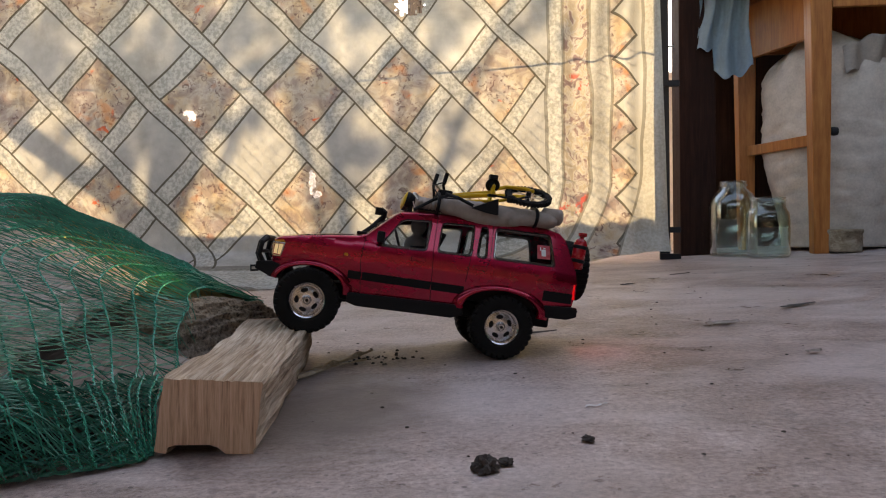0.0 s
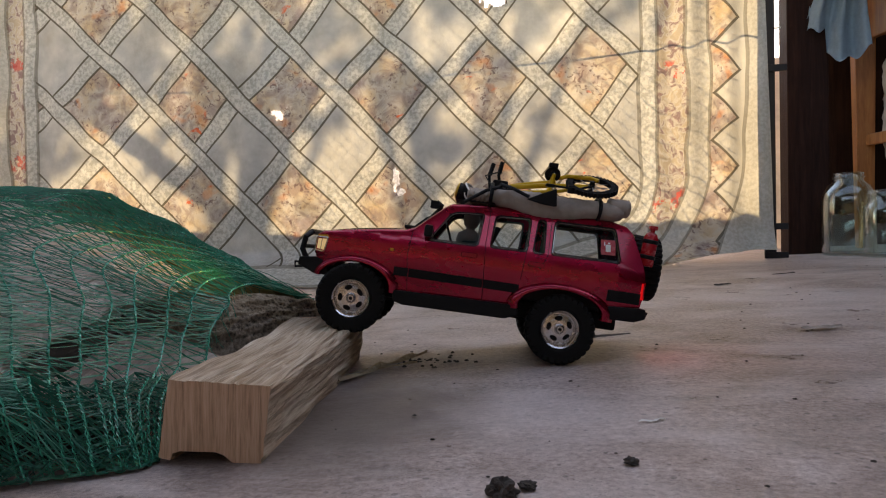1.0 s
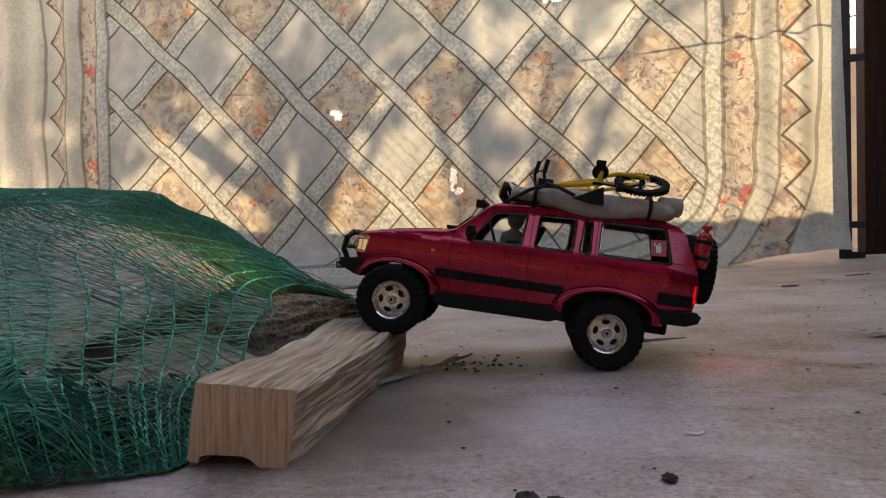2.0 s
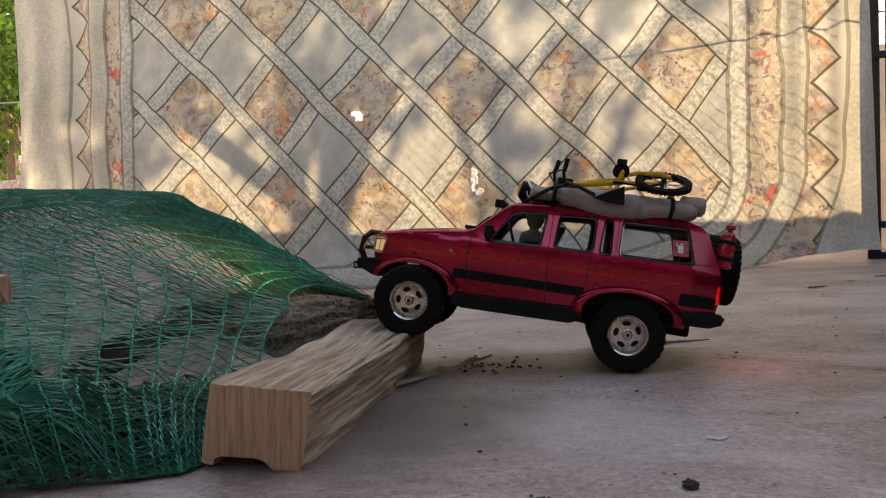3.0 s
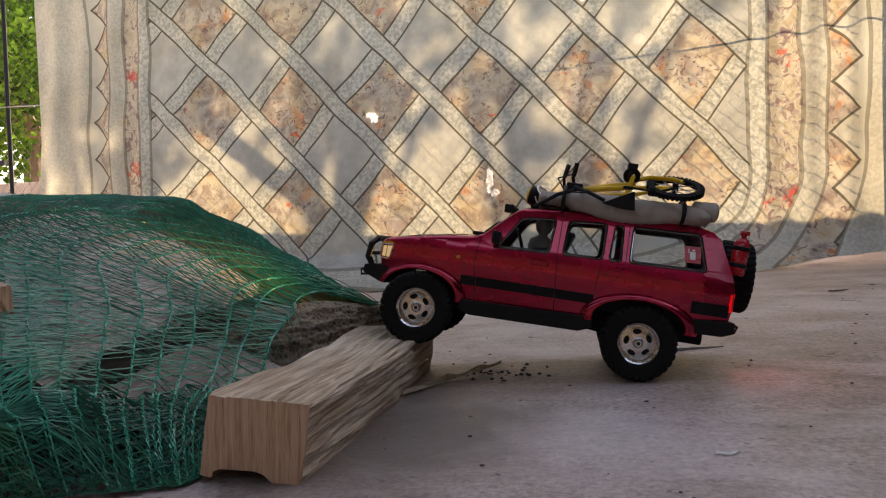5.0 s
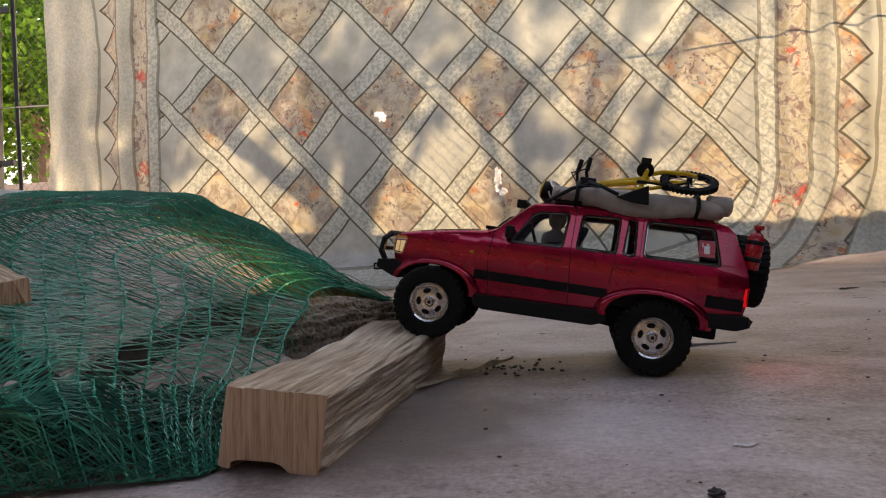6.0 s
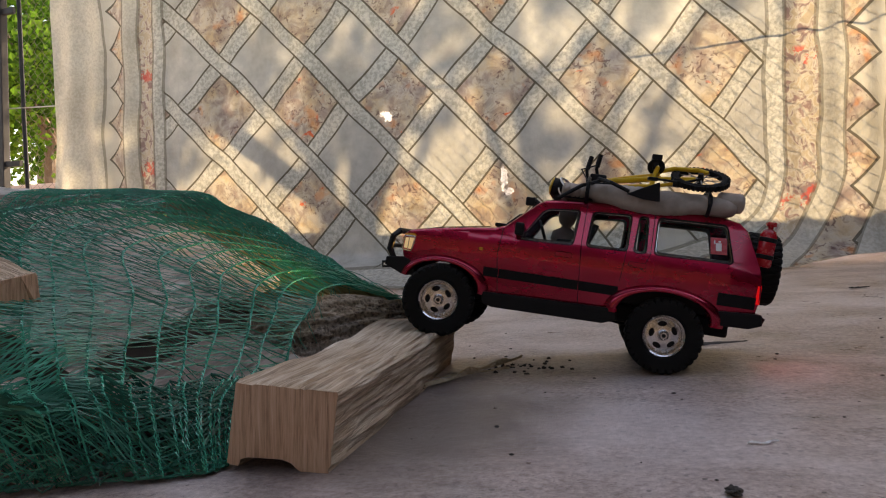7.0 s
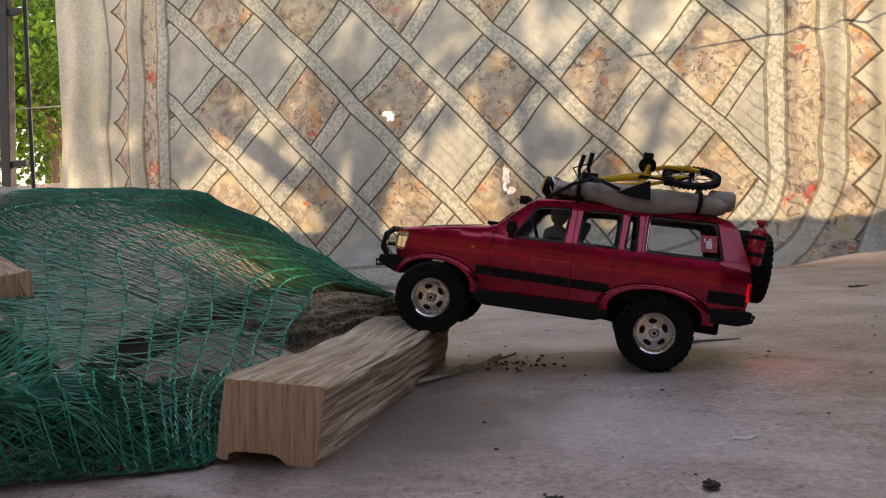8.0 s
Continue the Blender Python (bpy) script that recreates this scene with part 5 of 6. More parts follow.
part("steering_wheel", tubed([(0.172 + 0.006 * math.sin(a / 12 * 6.283), 0.040 + 0.015 * math.cos(a / 12 * 6.283), 0.160 + 0.015 * math.sin(a / 12 * 6.283)) for a in range(12)], 0.0016, 6, closed=True), M_BLACK, car)


def plain_doll():
    bm = bmesh.new()
    lathe(bm, [(0, 0.0), (0.016, 0.0), (0.019, 0.014), (0.017, 0.024), (0.008, 0.029), (0.006, 0.032), (0.010, 0.036), (0.0125, 0.044), (0.0115, 0.052), (0.006, 0.057), (0, 0.058)], 16)
    return bm


doll = thing("driver_doll", plain_doll(), M_SKIN, CAR @ pose(0.142, 0.040, 0.140), "small plain tan driver doll seated in the model car", "doll", smooth=True)


def wheel_meshes():
    """Off-road tyre with lugs and a five-hole dished rim, turned round y."""
    r, w = R_TYRE, 0.021
    bm = bmesh.new()
    prof = [(0.0265, -w * 0.80), (0.030, -w * 0.98), (0.037, -w), (0.0415, -w), (0.0445, -w * 0.97), (r, -w * 0.80), (r, -w * 0.36), (r - 0.0004, -w * 0.30), (r - 0.0004, w * 0.30), (r, w * 0.36), (r, w * 0.80), (0.0445, w * 0.97), (0.0415, w), (0.037, w), (0.030, w * 0.98), (0.0265, w * 0.80)]
    steps = 120
    rings = []
    for n, (pr, py) in enumerate(prof):
        ring = []
        for k in range(steps):
            a = 2 * math.pi * k / steps
            shift = {5: 0, 6: 1, 7: 3, 8: 3, 9: 3, 10: 2, 4: 0, 11: 2}.get(n, 0)
            groove = (k + shift) % 4 == 0
            rr, yy = pr, py
            if groove and 5 <= n <= 10:
                rr -= 0.0024
            if n in (4, 11):
                rr += -0.001 if groove else 0.0012
                yy *= 0.93 if groove else 1.03
            ring.append(bm.verts.new((rr * math.cos(a), yy, rr * math.sin(a))))
        rings.append(ring)
    for a, b in zip(rings, rings[1:]):
        for k in range(steps):
            bm.faces.new((a[k], a[(k + 1) % steps], b[(k + 1) % steps], b[k]))
    bmesh.ops.recalc_face_normals(bm, faces=bm.faces)
    tyre = mesh_of("tyre", bm, M_RUBBER)
    bm = bmesh.new()
    lathe(bm, [(0.0262, -0.014), (0.0278, -0.015), (0.0278, 0.0165), (0.0262, 0.0180), (0.0245, 0.0165), (0.0235, 0.008)], 40, "Y", None, False)
    rings = [[(0.0240 * math.cos(a / 40 * 6.2832), 0.0240 * math.sin(a / 40 * 6.2832)) for a in range(40)]]
    for k in range(5):
        c = radians(72 * k + 90)
        ring = []
        for j in range(14):
            t = 2 * math.pi * j / 14
            e, f = 0.0148 + 0.0034 * math.cos(t), 0.0056 * math.sin(t)
            ring.append((e * math.cos(c) - f * math.sin(c), e * math.sin(c) + f * math.cos(c)))
        rings.append(ring)
    edges, face_vs = [], []
    for ring in rings:
        vs = [bm.verts.new((x, 0.0, z)) for x, z in ring]
        face_vs += vs
        edges += [bm.edges.new((vs[i], vs[(i + 1) % len(vs)])) for i in range(len(vs))]
    filled = bmesh.ops.triangle_fill(bm, use_beauty=True, edges=edges)
    faces = [g for g in filled["geom"] if isinstance(g, bmesh.types.BMFace)]
    ext = bmesh.ops.extrude_face_region(bm, geom=faces)
    new_vs = [g for g in ext["geom"] if isinstance(g, bmesh.types.BMVert)]
    for v in face_vs:
        v.co.y = 0.0062 + 0.0050 * (1 - math.hypot(v.co.x, v.co.z) / 0.024)
    for v in new_vs:
        v.co.y = 0.0035
    lathe(bm, [(0.0, 0.0165), (0.0040, 0.0165), (0.0060, 0.0140), (0.0075, 0.0080)], 20, "Y", None, False)
    bmesh.ops.recalc_face_normals(bm, faces=bm.faces)
    rim = mesh_of("rim", bm, M_RIM)
    bm = bmesh.new()
    lathe(bm, [(0.0, 0.0185), (0.0026, 0.0185), (0.0030, 0.0160)], 6, "Y")
    nut = mesh_of("wheel_nut", bm, M_BLACK)
    bm = bmesh.new()
    lathe(bm, [(0.0, 0.0), (0.0240, 0.0), (0.0240, 0.0030), (0.0, 0.0032)], 24, "Y")
    hub = mesh_of("brake_disc", bm, M_BLACK)
    return tyre, rim, nut, hub


TYRE, RIM, NUT, HUB = wheel_meshes()


def wheel(m, parent, name="wheel"):
    w = new(name)
    w.parent = parent
    w.matrix_basis = m
    part("tyre", TYRE, None, w, "knobbly dusty black off-road tyre")
    part("rim", RIM, None, w, "silver five-hole rim")
    part("wheel_nut", NUT, None, w)
    part("brake_disc", HUB, None, w)
    return w


for x in (0.0, WB):
    for side in (1, -1):
        steer = 6.0 if x else 0.0
        wheel(pose(x, side * TRACK, 0.0500, 0, 33 * x + side * 11, (0 if side > 0 else 180) + steer), car)
wheel(pose(-0.119, -0.004, 0.152, 0, 20, 90), car, "spare_wheel")
part("spare_bracket", boxed((-0.112, -0.02, 0.130), (-0.106, 0.02, 0.172), 0.002), M_BLACK, car)
ext = part("fire_extinguisher", lathed([(0, 0), (0.0095, 0.0), (0.0105, 0.003), (0.0105, 0.040), (0.008, 0.046), (0.0035, 0.049), (0.0035, 0.054), (0, 0.054)], 18, "Z", pose(-0.1105, 0.064, 0.154, 0, -4, 0)), M_REDPLASTIC, car, "red fire extinguisher on the rear door", smooth=True)
for bz in (0.010, 0.032):
    part("strap", lathed([(0.0104, bz), (0.0116, bz + 0.001), (0.0116, bz + 0.005), (0.0104, bz + 0.006)], 18, "Z", pose(-0.1105, 0.064, 0.154, 0, -4, 0), False), M_BLACK, ext)
part("valve", boxed((-0.1205, 0.058, 0.206), (-0.1085, 0.070, 0.212), 0.002), M_REDPLASTIC, ext)

# the lamps' own light: warm ahead, red behind
def lamp_light(name, kind, at, to, watts, color, **props):
    ob = new(name, bpy.data.lights.new(name, kind))
    ob.data.energy, ob.data.color = watts, color
    for key, value in props.items():
        if key == "cone":
            ob.data.spot_size, ob.data.spot_blend = radians(value), 0.9
        else:
            ob.data.shadow_soft_size = value
    ob.matrix_world = look(CAR @ Vector(at), CAR @ Vector(to))
    return ob


lamp_light("headlamp_light", "SPOT", (0.366, 0.066, 0.119), (0.60, 0.075, 0.09), 0.22, (1.0, 0.66, 0.22), cone=80, size=0.008)
lamp_light("tail_lamp_light", "SPOT", (-0.1135, 0.078, 0.118), (-0.20, 0.085, 0.03), 0.014, (1.0, 0.02, 0.02), cone=140, size=0.006)

# roof rack and lamp row
LOW = Matrix.Translation((0, 0, -0.0045))
rack = part("roof_rack", tubed([(0.150, 0.066, 0.2155), (-0.055, 0.066, 0.2205), (-0.068, 0.050, 0.2205), (-0.068, -0.050, 0.2205), (-0.055, -0.066, 0.2205), (0.150, -0.066, 0.2155)], 0.0020, 6, closed=True), M_BLACK, car, "black tubular roof rack", at=LOW)
for k in range(7):
    x = -0.055 + k * 0.033
    part("rack_bar", tubed([(x, 0.066, 0.2195), (x, -0.066, 0.2195)], 0.0014, 5), M_BLACK, rack)
for k in range(4):
    y = -0.042 + 0.028 * k
    lamp = part("roof_lamp", lathed([(0, -0.012), (0.008, -0.010), (0.0125, -0.002), (0.0125, 0.004), (0, 0.004)], 20, "Z", pose(0.164, y, 0.228, 0, 80, 0)), M_BLACK, car, "round roof lamp with yellow cover", at=LOW)
    part("lens", lathed([(0, 0.0085), (0.006, 0.008), (0.0118, 0.0055), (0.0118, 0.0042), (0, 0.0042)], 20, "Z", pose(0.164, y, 0.228, 0, 80, 0)), M_YELLOW, lamp, "yellow lens cover", smooth=True)
    part("lamp_foot", boxed((0.156, y - 0.003, 0.206), (0.164, y + 0.003, 0.220), 0.0005), M_BLACK, lamp)


# ---- load on the roof ----
LOAD = CAR @ Matrix.Translation((0, 0, -0.0045))

def bundle(x0, x1, y, z, ry, rz, seed, sag=0.0, n=48):
    bm = bmesh.new()
    rows = []
    for i in range(n + 1):
        s = i / n
        x = lerp(x0, x1, s)
        end = min(1.0, 6 * min(s, 1 - s) + 0.55) ** 0.6
        row = []
        for k in range(20):
            a = 2 * math.pi * k / 20
            w = end * (1 + 0.10 * n3(s * 9 + seed, math.cos(a), math.sin(a), 1.3) + 0.09 * n3(s * 26, math.cos(a) * 2, math.sin(a) * 2 + seed, 1.5))
            drop = sag * math.exp(-((s - 0.42) / 0.30) ** 2) * max(0, math.cos(a)) * max(0, -math.sin(a) + 0.6)
            row.append(bm.verts.new((x, y + ry * w * math.cos(a), z + rz * w * math.sin(a) - drop)))
        rows.append(row)
    for a, b in zip(rows, rows[1:]):
        for k in range(20):
            bm.faces.new((a[k], a[(k + 1) % 20], b[(k + 1) % 20], b[k]))
    bm.faces.new(rows[0][::-1])
    bm.faces.new(rows[-1])
    bmesh.ops.recalc_face_normals(bm, faces=bm.faces)
    return bm


roll = empty("canvas_roll", LOAD, "rolled beige canvas strapped to the model car's roof rack", "canvas roll")
part("canvas", bundle(0.118, -0.068, 0.050, 0.2270, 0.038, 0.0140, 3, 0.014), M_CANVAS, roll, smooth=True)
part("canvas_end", tubed([(-0.070, 0.062 + (0.011 - 0.0006 * k) * math.cos(k * 0.7), 0.2345 + (0.011 - 0.0006 * k) * math.sin(k * 0.7)) for k in range(17)], 0.0022, 6), M_CANVAS, roll, "spiral end of the roll")
part("canvas_end", bundle(-0.045, -0.078, 0.062, 0.2345, 0.0135, 0.0125, 9, 0.0, 12), M_CANVAS, roll, smooth=True)
for sx in (-0.033, 0.120):
    part("strap", tubed([(sx, 0.050 + 0.0405 * math.cos(a), 0.2270 + 0.0175 * math.sin(a)) for a in (k / 20 * 6.283 for k in range(20))], 0.0028, 6, closed=True), M_BLACK, roll, "black tie-down strap")
bag = empty("cloth_bundle", LOAD, "crumpled beige cloth bundle with pale cord on the car roof", "bundle")
part("cloth", bundle(0.154, 0.112, 0.040, 0.2235, 0.034, 0.0125, 21, 0.0, 26), M_CANVAS, bag, smooth=True)
rnd = random.Random(7)
bm = bmesh.new()
for k in range(9):
    ph = rnd.uniform(0, 6)
    tube(bm, [(0.150 + 0.008 * math.sin(ph + s), 0.040 + 0.036 * math.cos(ph + s * 0.6), 0.2235 + 0.0155 * math.sin(ph + s * 0.6) + 0.002) for s in (j * 0.35 for j in range(12))], 0.0010, 5)
part("cord", bm, M_WHITE, bag, "loose pale cord")

bike = empty("toy_bicycle", LOAD @ Matrix.Translation((0.0, 0.0, -0.005)), "yellow toy bicycle lying on its side on the roof load", "toy bicycle")


def seg(name, pts, r, material, parent=None, label="", sides=8):
    return part(name, tubed(pts, r, sides), material, parent or bike, label)


frame_ob = seg("bike_frame", [(0.100, 0.044, 0.2480), (0.036, 0.048, 0.2600)], 0.0036, M_YELLOW, None, "yellow bicycle frame")
for pts, r in (([(0.104, 0.024, 0.2500), (0.066, 0.034, 0.2590), (0.030, 0.046, 0.2660)], 0.0030), ([(0.040, 0.056, 0.2480), (0.034, 0.048, 0.2760)], 0.0032), ([(0.036, 0.050, 0.2600), (-0.014, 0.066, 0.2640)], 0.0024),
               ([(0.034, 0.040, 0.2700), (0.012, 0.042, 0.2770), (-0.018, 0.046, 0.2780), (-0.030, 0.052, 0.2750)], 0.0030), ([(0.095, 0.056, 0.2410), (0.030, 0.064, 0.2500), (-0.012, 0.066, 0.2620)], 0.0024)):
    seg("frame_tube", pts, r, M_YELLOW, frame_ob)
saddle = part("saddle", prismed([(0.062, -0.001), (0.044, 0.005), (0.020, 0.012), (0.021, -0.013), (0.040, -0.009)], -0.0085, 0.0, 0.0015), M_BLACK, bike, "black saddle", at=Matrix.Translation((0.010, 0.0985, 0.243)) @ pose(0, 0, 0, 0, 10, 0))
bars = seg("handlebar", [(0.110, 0.046, 0.2820), (0.113, 0.044, 0.2640), (0.108, 0.040, 0.2460), (0.122, 0.010, 0.2440), (0.126, 0.012, 0.2640), (0.122, 0.010, 0.2820)], 0.0024, M_BLACK, None, "grey handlebar pointing up")
for p in ([(0.110, 0.046, 0.2840), (0.1125, 0.044, 0.2660)], [(0.122, 0.010, 0.2840), (0.1255, 0.012, 0.2660)]):
    seg("grip", p, 0.0032, M_BLACK, bars)
fork = seg("fork", [(0.104, 0.060, 0.2480), (0.128, 0.084, 0.2360), (0.156, 0.082, 0.2160)], 0.0026, M_BLACK, None, "black fork leg")
seg("fork_leg", [(0.108, 0.060, 0.2500), (0.092, 0.088, 0.2440), (0.068, 0.094, 0.2350)], 0.0026, M_BLACK, fork)
chain = part("chainring", lathed([(0.004, -0.001), (0.0115, -0.001), (0.0115, 0.001), (0.004, 0.001), (0.004, -0.001)], 18, "Z", pose(0.036, 0.046, 0.2760, 62, 6, 0), False), M_BLACK, bike, "black chainring and crank")
part("crank", boxed((0.034, 0.044, 0.272), (0.041, 0.050, 0.290), 0.001), M_BLACK, chain)
part("pedal", boxed((0.030, 0.038, 0.285), (0.043, 0.054, 0.292), 0.001), M_BLACK, chain)
# steering head, brackets and chain stay, dark against the frame
for name, lo, hi in (("stem", (0.098, 0.030, 0.2430), (0.120, 0.058, 0.2560)), ("pedal", (0.033, 0.072, 0.2540), (0.047, 0.088, 0.2580)), ("derailleur", (0.004, 0.066, 0.2500), (0.014, 0.074, 0.2620))):
    part(name, boxed(lo, hi, 0.0025), M_BLACK, bike)
seg("chain_stay", [(0.036, 0.068, 0.2580), (0.004, 0.076, 0.2560), (-0.020, 0.072, 0.2640)], 0.0016, M_BLACK)
seg("brake_cable", [(0.110, 0.044, 0.2700), (0.132, 0.070, 0.2580), (0.120, 0.090, 0.2400), (0.090, 0.092, 0.2420)], 0.0010, M_BLACK)
WM = pose(-0.021, 0.056, 0.2655, -26, 3, 0)
bw = part("bike_wheel", lathed([(0.0275, -0.0035), (0.0315, -0.0045), (0.0355, -0.0025), (0.0362, 0.0), (0.0355, 0.0025), (0.0315, 0.0045), (0.0275, 0.0035), (0.0275, -0.0035)], 36, "Z", WM, False), M_RUBBER, bike, "small black knobbly bicycle wheel")
bm = bmesh.new()
for k in range(40):
    box(bm, (0.0345, -0.0016, -0.0036), (0.0374, 0.0016, 0.0036), 0.0, WM @ pose(0, 0, 0, 0, 0, 9 * k))
part("tread", bm, M_RUBBER, bw)
for k in range(12):
    a = radians(30 * k)
    part("spoke", tubed([WM @ Vector((0.004 * math.cos(a), 0.004 * math.sin(a), 0.002 if k % 2 else -0.002)), WM @ Vector((0.028 * math.cos(a), 0.028 * math.sin(a), 0))], 0.0009, 4), M_STEEL, bw)
part("hub", lathed([(0, -0.008), (0.0035, -0.008), (0.0045, 0), (0.0035, 0.008), (0, 0.008)], 12, "Z", WM), M_BLACK, bw)

# ---- loose bits on the floor ----
M_CLOD = plain("dark_earth_clod", (0.06, 0.05, 0.045), 0.95, 0.0, 0.5, 150.0, 0.8)
M_SPLINTER = wood("dry_splinter", (0.26, 0.19, 0.12), (0.46, 0.36, 0.24), (0.66, 0.56, 0.42), (2.0, 60.0, 60.0), 0.9, 0.5)
M_FLAKE = plain("grey_flake", (0.30, 0.255, 0.22), 0.9, 0.0, 0.4, 120.0, 0.5)


def clod(name, x, y, r, flat, seed, label, material):
    bm = bmesh.new()
    bmesh.ops.create_icosphere(bm, subdivisions=4 if r > 0.005 else 2, radius=r)
    for v in bm.verts:
        d = v.co.normalized()
        v.co *= 1 + 0.50 * n3(d.x + seed, d.y, d.z, 1.9) + 0.30 * n3(d.x, d.y + seed, d.z, 4.5)
        v.co.z = max(v.co.z * flat, -r * flat * 0.35)
    return thing(name, bm, material, pose(x, y, floor_z(x, y) + r * flat * 0.30, 0, 0, seed * 37), label, "debris", "loose crumbs on the floor")


clod("earth_clod", 0.129, -0.402, 0.0095, 0.95, 1, "dark grey lump of earth on the concrete", M_CLOD)
clod("earth_clod", 0.220, -0.327, 0.0055, 0.6, 2, "small dark crumb of earth on the concrete", M_CLOD)
clod("earth_clod", 0.145, -0.386, 0.006, 0.6, 4, "small dark crumb of earth on the concrete", M_CLOD)
rnd = random.Random(21)
for k in range(34):
    x, y = -0.055 + rnd.gauss(0, 0.035), 0.10 + rnd.gauss(0, 0.028)
    clod("dirt_crumb", x, y, rnd.uniform(0.0012, 0.0032), 0.7, k + 5, "tiny dark crumb of dirt fallen off the tyres", M_CLOD)
for k in range(120):
    x, y = rnd.uniform(-0.2, 1.1), rnd.uniform(-0.38, 1.45)
    clod("dirt_crumb", x, y, rnd.uniform(0.0008, 0.0025), 0.5, k + 60, "scattered dark crumb of dirt on the concrete", M_CLOD)


def splinter(name, a, b, w, h, seed, label, material=None):
    a, b = Vector(a), Vector(b)
    n = 14
    bm = bmesh.new()
    d = (b - a)
    side = Vector((-d.y, d.x, 0)).normalized()
    rows = []
    for i in range(n + 1):
        s = i / n
        p = a.lerp(b, s) + side * 0.006 * n3(s * 3, seed, 0, 1.0)
        p.z = floor_z(p.x, p.y) + 0.0012
        ww = w * (0.15 + 0.85 * math.sin(math.pi * min(0.97, 0.06 + s)) ** 0.7) * (1 + 0.75 * n3(s * 7, seed, 2, 1.0))
        lift = h * max(0.0, 0.4 + 0.9 * n3(s * 6, seed, 5, 1.0)) + 0.0008
        rows.append([bm.verts.new(p - side * ww), bm.verts.new(p - side * ww * 0.4 + Vector((0, 0, lift))), bm.verts.new(p + side * ww * 0.5 + Vector((0, 0, lift * 0.7))), bm.verts.new(p + side * ww)])
    for p, q in zip(rows, rows[1:]):
        for k in range(4):
            bm.faces.new((p[k], p[(k + 1) % 4], q[(k + 1) % 4], q[k]))
    bm.faces.new(rows[0][::-1])
    bm.faces.new(rows[-1])
    bmesh.ops.recalc_face_normals(bm, faces=bm.faces)
    return thing(name, bm, material or M_SPLINTER, None, label, "splinter", "loose crumbs on the floor")


splinter("wood_splinter", (0.228, -0.212, 0), (0.252, -0.202, 0), 0.0022, 0.001, 1, "short white splinter of wood on the concrete", M_WHITE)
splinter("bark_strip", (-0.138, -0.03, 0), (-0.072, 0.165, 0), 0.0065, 0.008, 2, "long brown strip of bark beside the split log")
splinter("bark_strip", (-0.165, 0.00, 0), (-0.065, 0.085, 0), 0.0030, 0.004, 3, "thin pale strip of bark on the concrete")
splinter("dry_leaf", (0.480, 0.315, 0), (0.540, 0.335, 0), 0.011, 0.004, 4, "dry grey curled leaf scrap on the floor", M_FLAKE)
splinter("dry_leaf", (0.548, 0.042, 0), (0.570, 0.055, 0), 0.006, 0.004, 5, "small dry grey leaf scrap on the floor", M_FLAKE)
splinter("dry_leaf", (0.66, 0.48, 0), (0.74, 0.53, 0), 0.010, 0.002, 6, "thin dark scrap lying flat on the floor", M_CLOD)
splinter("dirt_streak", (0.130, 0.262, 0), (0.225, 0.300, 0), 0.012, 0.002, 7, "dark streak of spilt dirt on the concrete", M_CLOD)
splinter("dry_leaf", (0.43, 1.0, 0), (0.47, 1.02, 0), 0.008, 0.003, 8, "thin dark scrap lying flat on the floor", M_CLOD)
splinter("dry_leaf", (0.60, 1.22, 0), (0.66, 1.25, 0), 0.008, 0.003, 9, "thin dark scrap lying flat on the floor", M_CLOD)

# ---- outside: trees and a gate frame beyond the fence ----


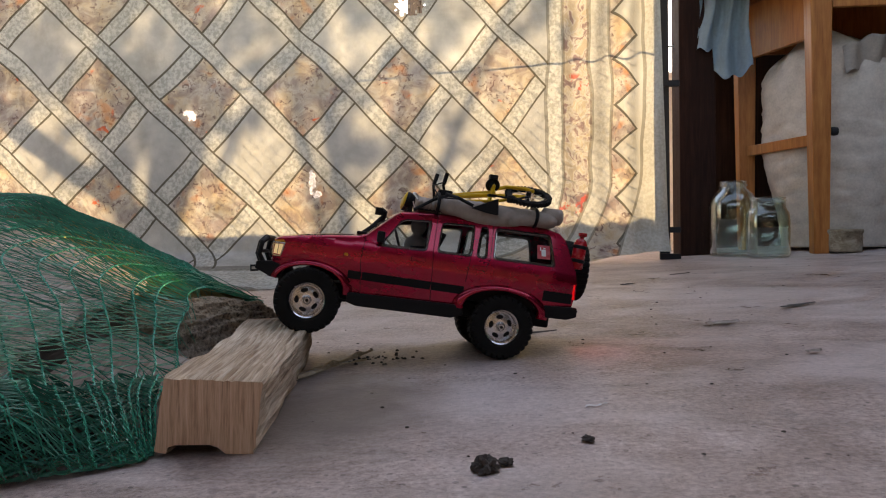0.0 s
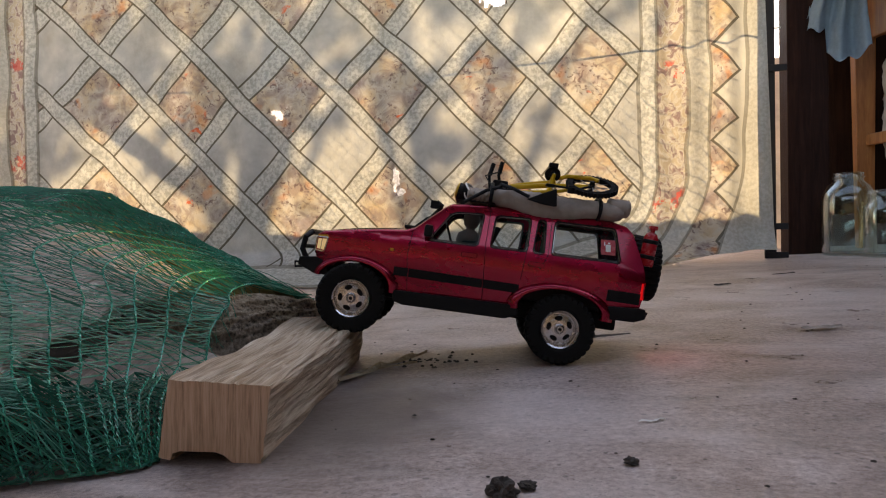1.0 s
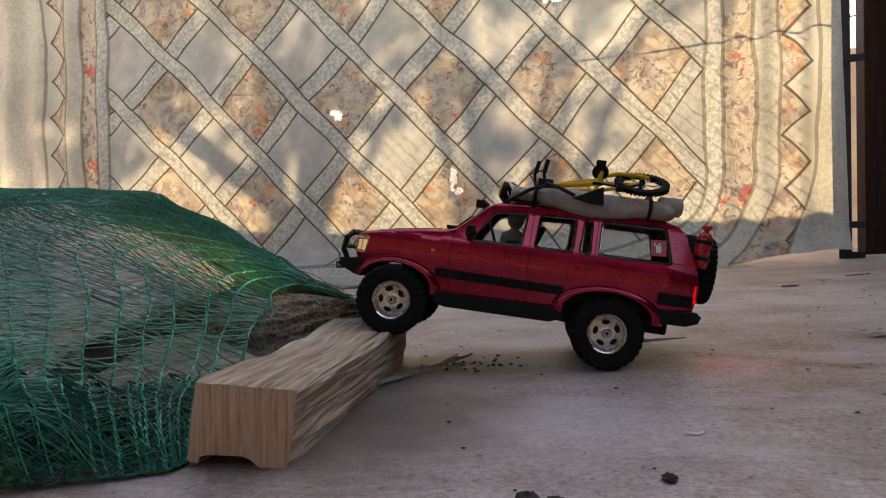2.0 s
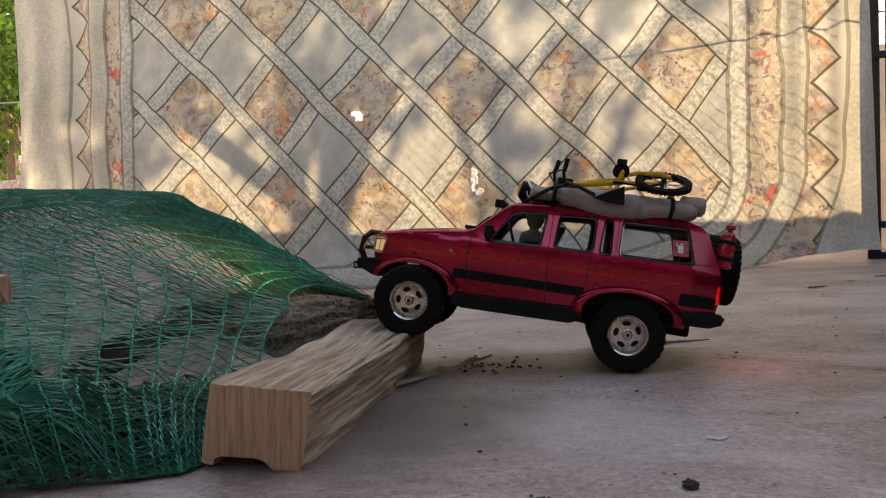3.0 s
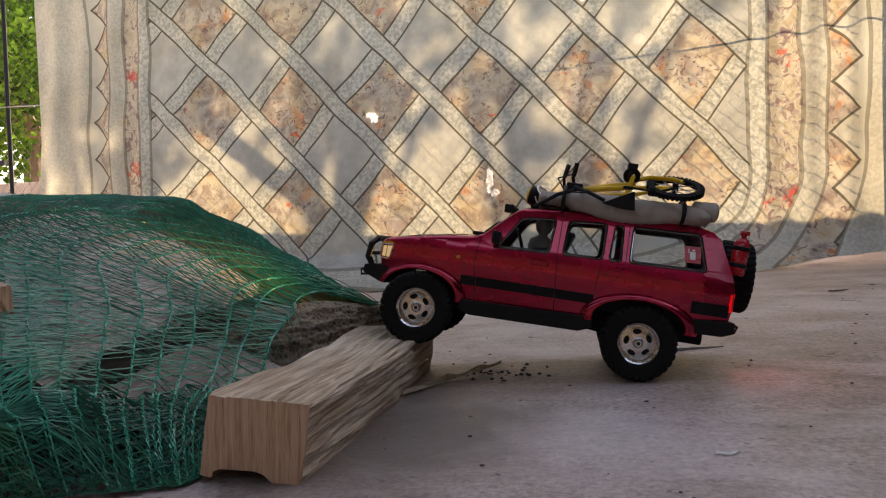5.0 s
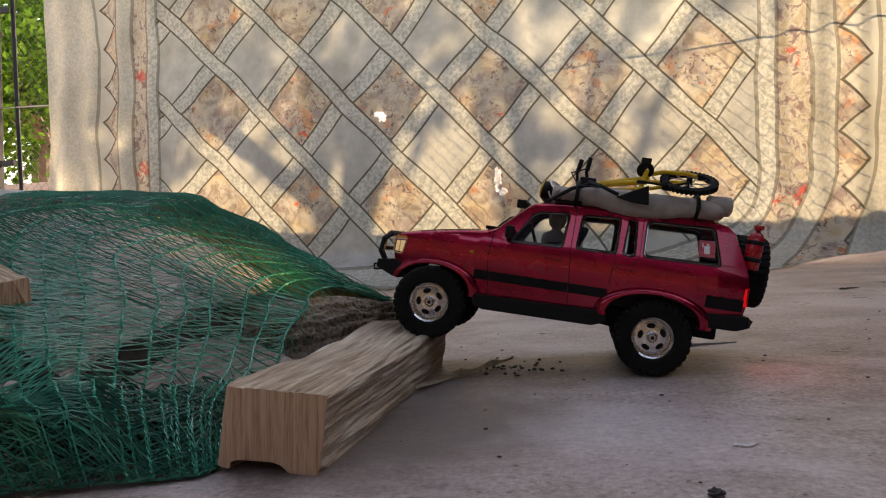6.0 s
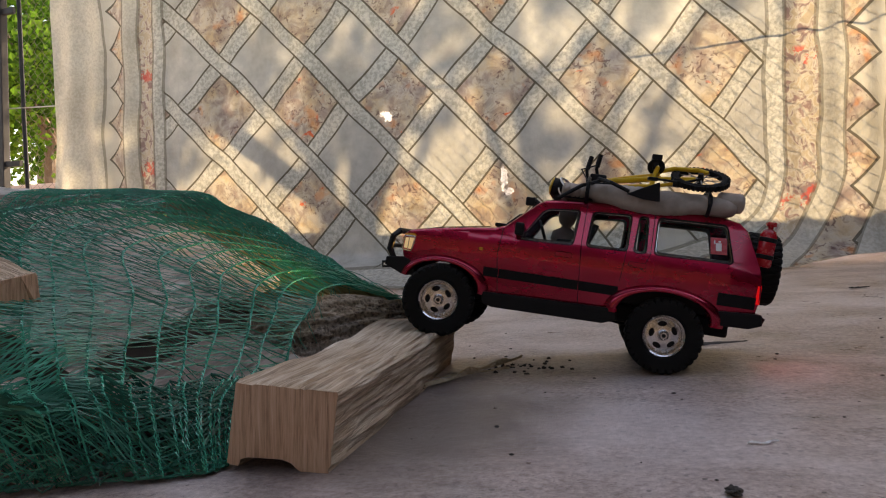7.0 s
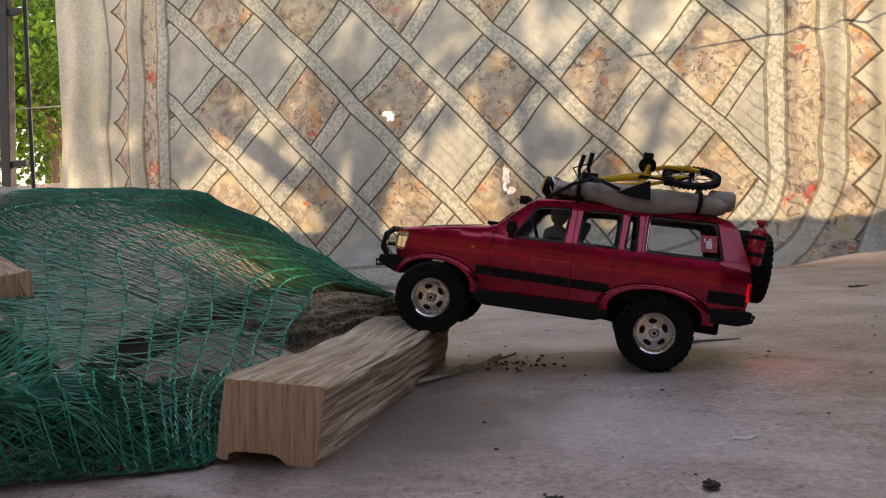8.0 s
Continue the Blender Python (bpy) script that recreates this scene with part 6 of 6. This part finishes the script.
def tree(name, x, y, z0, trunk_h, crown_r, leaves, leaf, seed, label, fork=1.0):
    rnd = random.Random(seed)
    ob = empty(name, pose(x, y, z0), label, "tree")
    bm = bmesh.new()
    tube(bm, [(0.04 * math.sin(k), 0.03 * k * 0.3, fork * trunk_h * k / 6) for k in range(7)], 0.09, 10, taper=lambda s: 1 - 0.5 * s)
    part("trunk", bm, M_BARK, ob)
    clusters = []
    for k in range(9):
        a, e = rnd.uniform(0, 6.283), rnd.uniform(0.1, 1.2)
        tip = Vector((crown_r * 0.8 * math.cos(a) * math.cos(e), crown_r * 0.8 * math.sin(a) * math.cos(e), trunk_h + crown_r * 0.75 * math.sin(e)))
        base = Vector((0, 0.08, fork * trunk_h * rnd.uniform(0.75, 0.97)))
        part("limb", tubed([base.lerp(tip, s / 5) + Vector((0, 0, 0.12 * math.sin(s))) for s in range(6)], 0.035, 6, taper=lambda s: 1 - 0.75 * s), M_BARK, ob)
        clusters += [tip, base.lerp(tip, 0.65)]
    for k in range(26):
        a, e, q = rnd.uniform(0, 6.283), rnd.uniform(-0.4, 1.4), rnd.uniform(0.45, 1.0)
        clusters.append(Vector((crown_r * q * math.cos(a) * math.cos(e), crown_r * q * math.sin(a) * math.cos(e), trunk_h + crown_r * 0.8 * q * math.sin(e))))
    verts, faces = [], []
    for k in range(leaves):
        c = rnd.choice(clusters)
        p = c + Vector((rnd.gauss(0, 1), rnd.gauss(0, 1), rnd.gauss(0, 1))) * crown_r * 0.17
        u = Vector((rnd.gauss(0, 1), rnd.gauss(0, 1), rnd.gauss(0, 1))).normalized()
        w = u.orthogonal().normalized()
        s = leaf * rnd.uniform(0.6, 1.3)
        i = len(verts)
        nrm = u.cross(w) * s * 0.18
        verts += [p - u * s, p - w * s * 0.72 + nrm, p + u * s, p + w * s * 0.72 + nrm]
        faces += [(i, i + 1, i + 2), (i, i + 2, i + 3)]
    me = bpy.data.meshes.new("crown")
    me.from_pydata([tuple(v) for v in verts], [], faces)
    me.materials.append(M_LEAF)
    part("crown", me, None, ob, "crown of many small bright leaves")
    return ob


# first three trees stay unseen, added for leaf shadows on the bedspread
tree("tree", 0.30, 5.9, -0.1, 4.70, 0.95, 2200, 0.095, 4, "leafy tree shading the bedspread from outside", 0.64)
tree("tree", -0.75, 6.3, -0.1, 4.72, 1.05, 3500, 0.090, 9, "leafy tree shading the bedspread from outside", 0.64)
tree("tree", 1.25, 6.1, -0.1, 4.40, 0.85, 400, 0.085, 12, "leafy tree shading the bedspread from outside", 0.64)
tree("tree", -6.5, 5.0, -0.1, 1.55, 1.55, 15000, 0.036, 6, "bushy bright green tree beyond the gate frame")
tree("tree", -9.2, 7.2, -0.1, 2.4, 2.5, 9000, 0.065, 7, "bushy bright green tree beyond the fence")

# unseen pole, added so its shadow crosses the bedspread diagonally
thing("leaning_pole", tubed([(-1.55 + 3.05 * k / 16, 3.45 + 0.015 * math.sin(k), 2.065 - 2.12 * k / 16) for k in range(17)], 0.038, 10), M_BARK, None, "long grey wooden pole leaning outside behind the bedspread", "pole", smooth=True)
thing("wall_garden", boxed((-11.0, 3.95, -0.35), (-3.15, 4.07, 0.74), 0.01), M_PINKWALL, None, "low pinkish rendered garden wall beyond the gate", "wall", kind="structure")
gate2 = empty("yard_gate", pose(-3.20, 1.85, 0.0), "black steel gate frame beside the hanging bedspread", "gate")
part("upright", boxed((-0.045, -0.02, -0.1), (0.018, 0.02, 1.95), 0.004), M_BLACK_METAL, gate2)
part("brace", tubed([(0.145, 0.03, -0.1), (0.105, 0.03, 0.8), (0.070, 0.03, 1.9)], 0.0105, 8), M_BLACK_METAL, gate2)
part("rail", boxed((-0.30, -0.010, 0.585), (0.115, 0.010, 0.612), 0.002), M_BLACK_METAL, gate2)
part("rail", boxed((-0.30, -0.010, 1.335), (0.090, 0.010, 1.365), 0.002), M_BLACK_METAL, gate2)
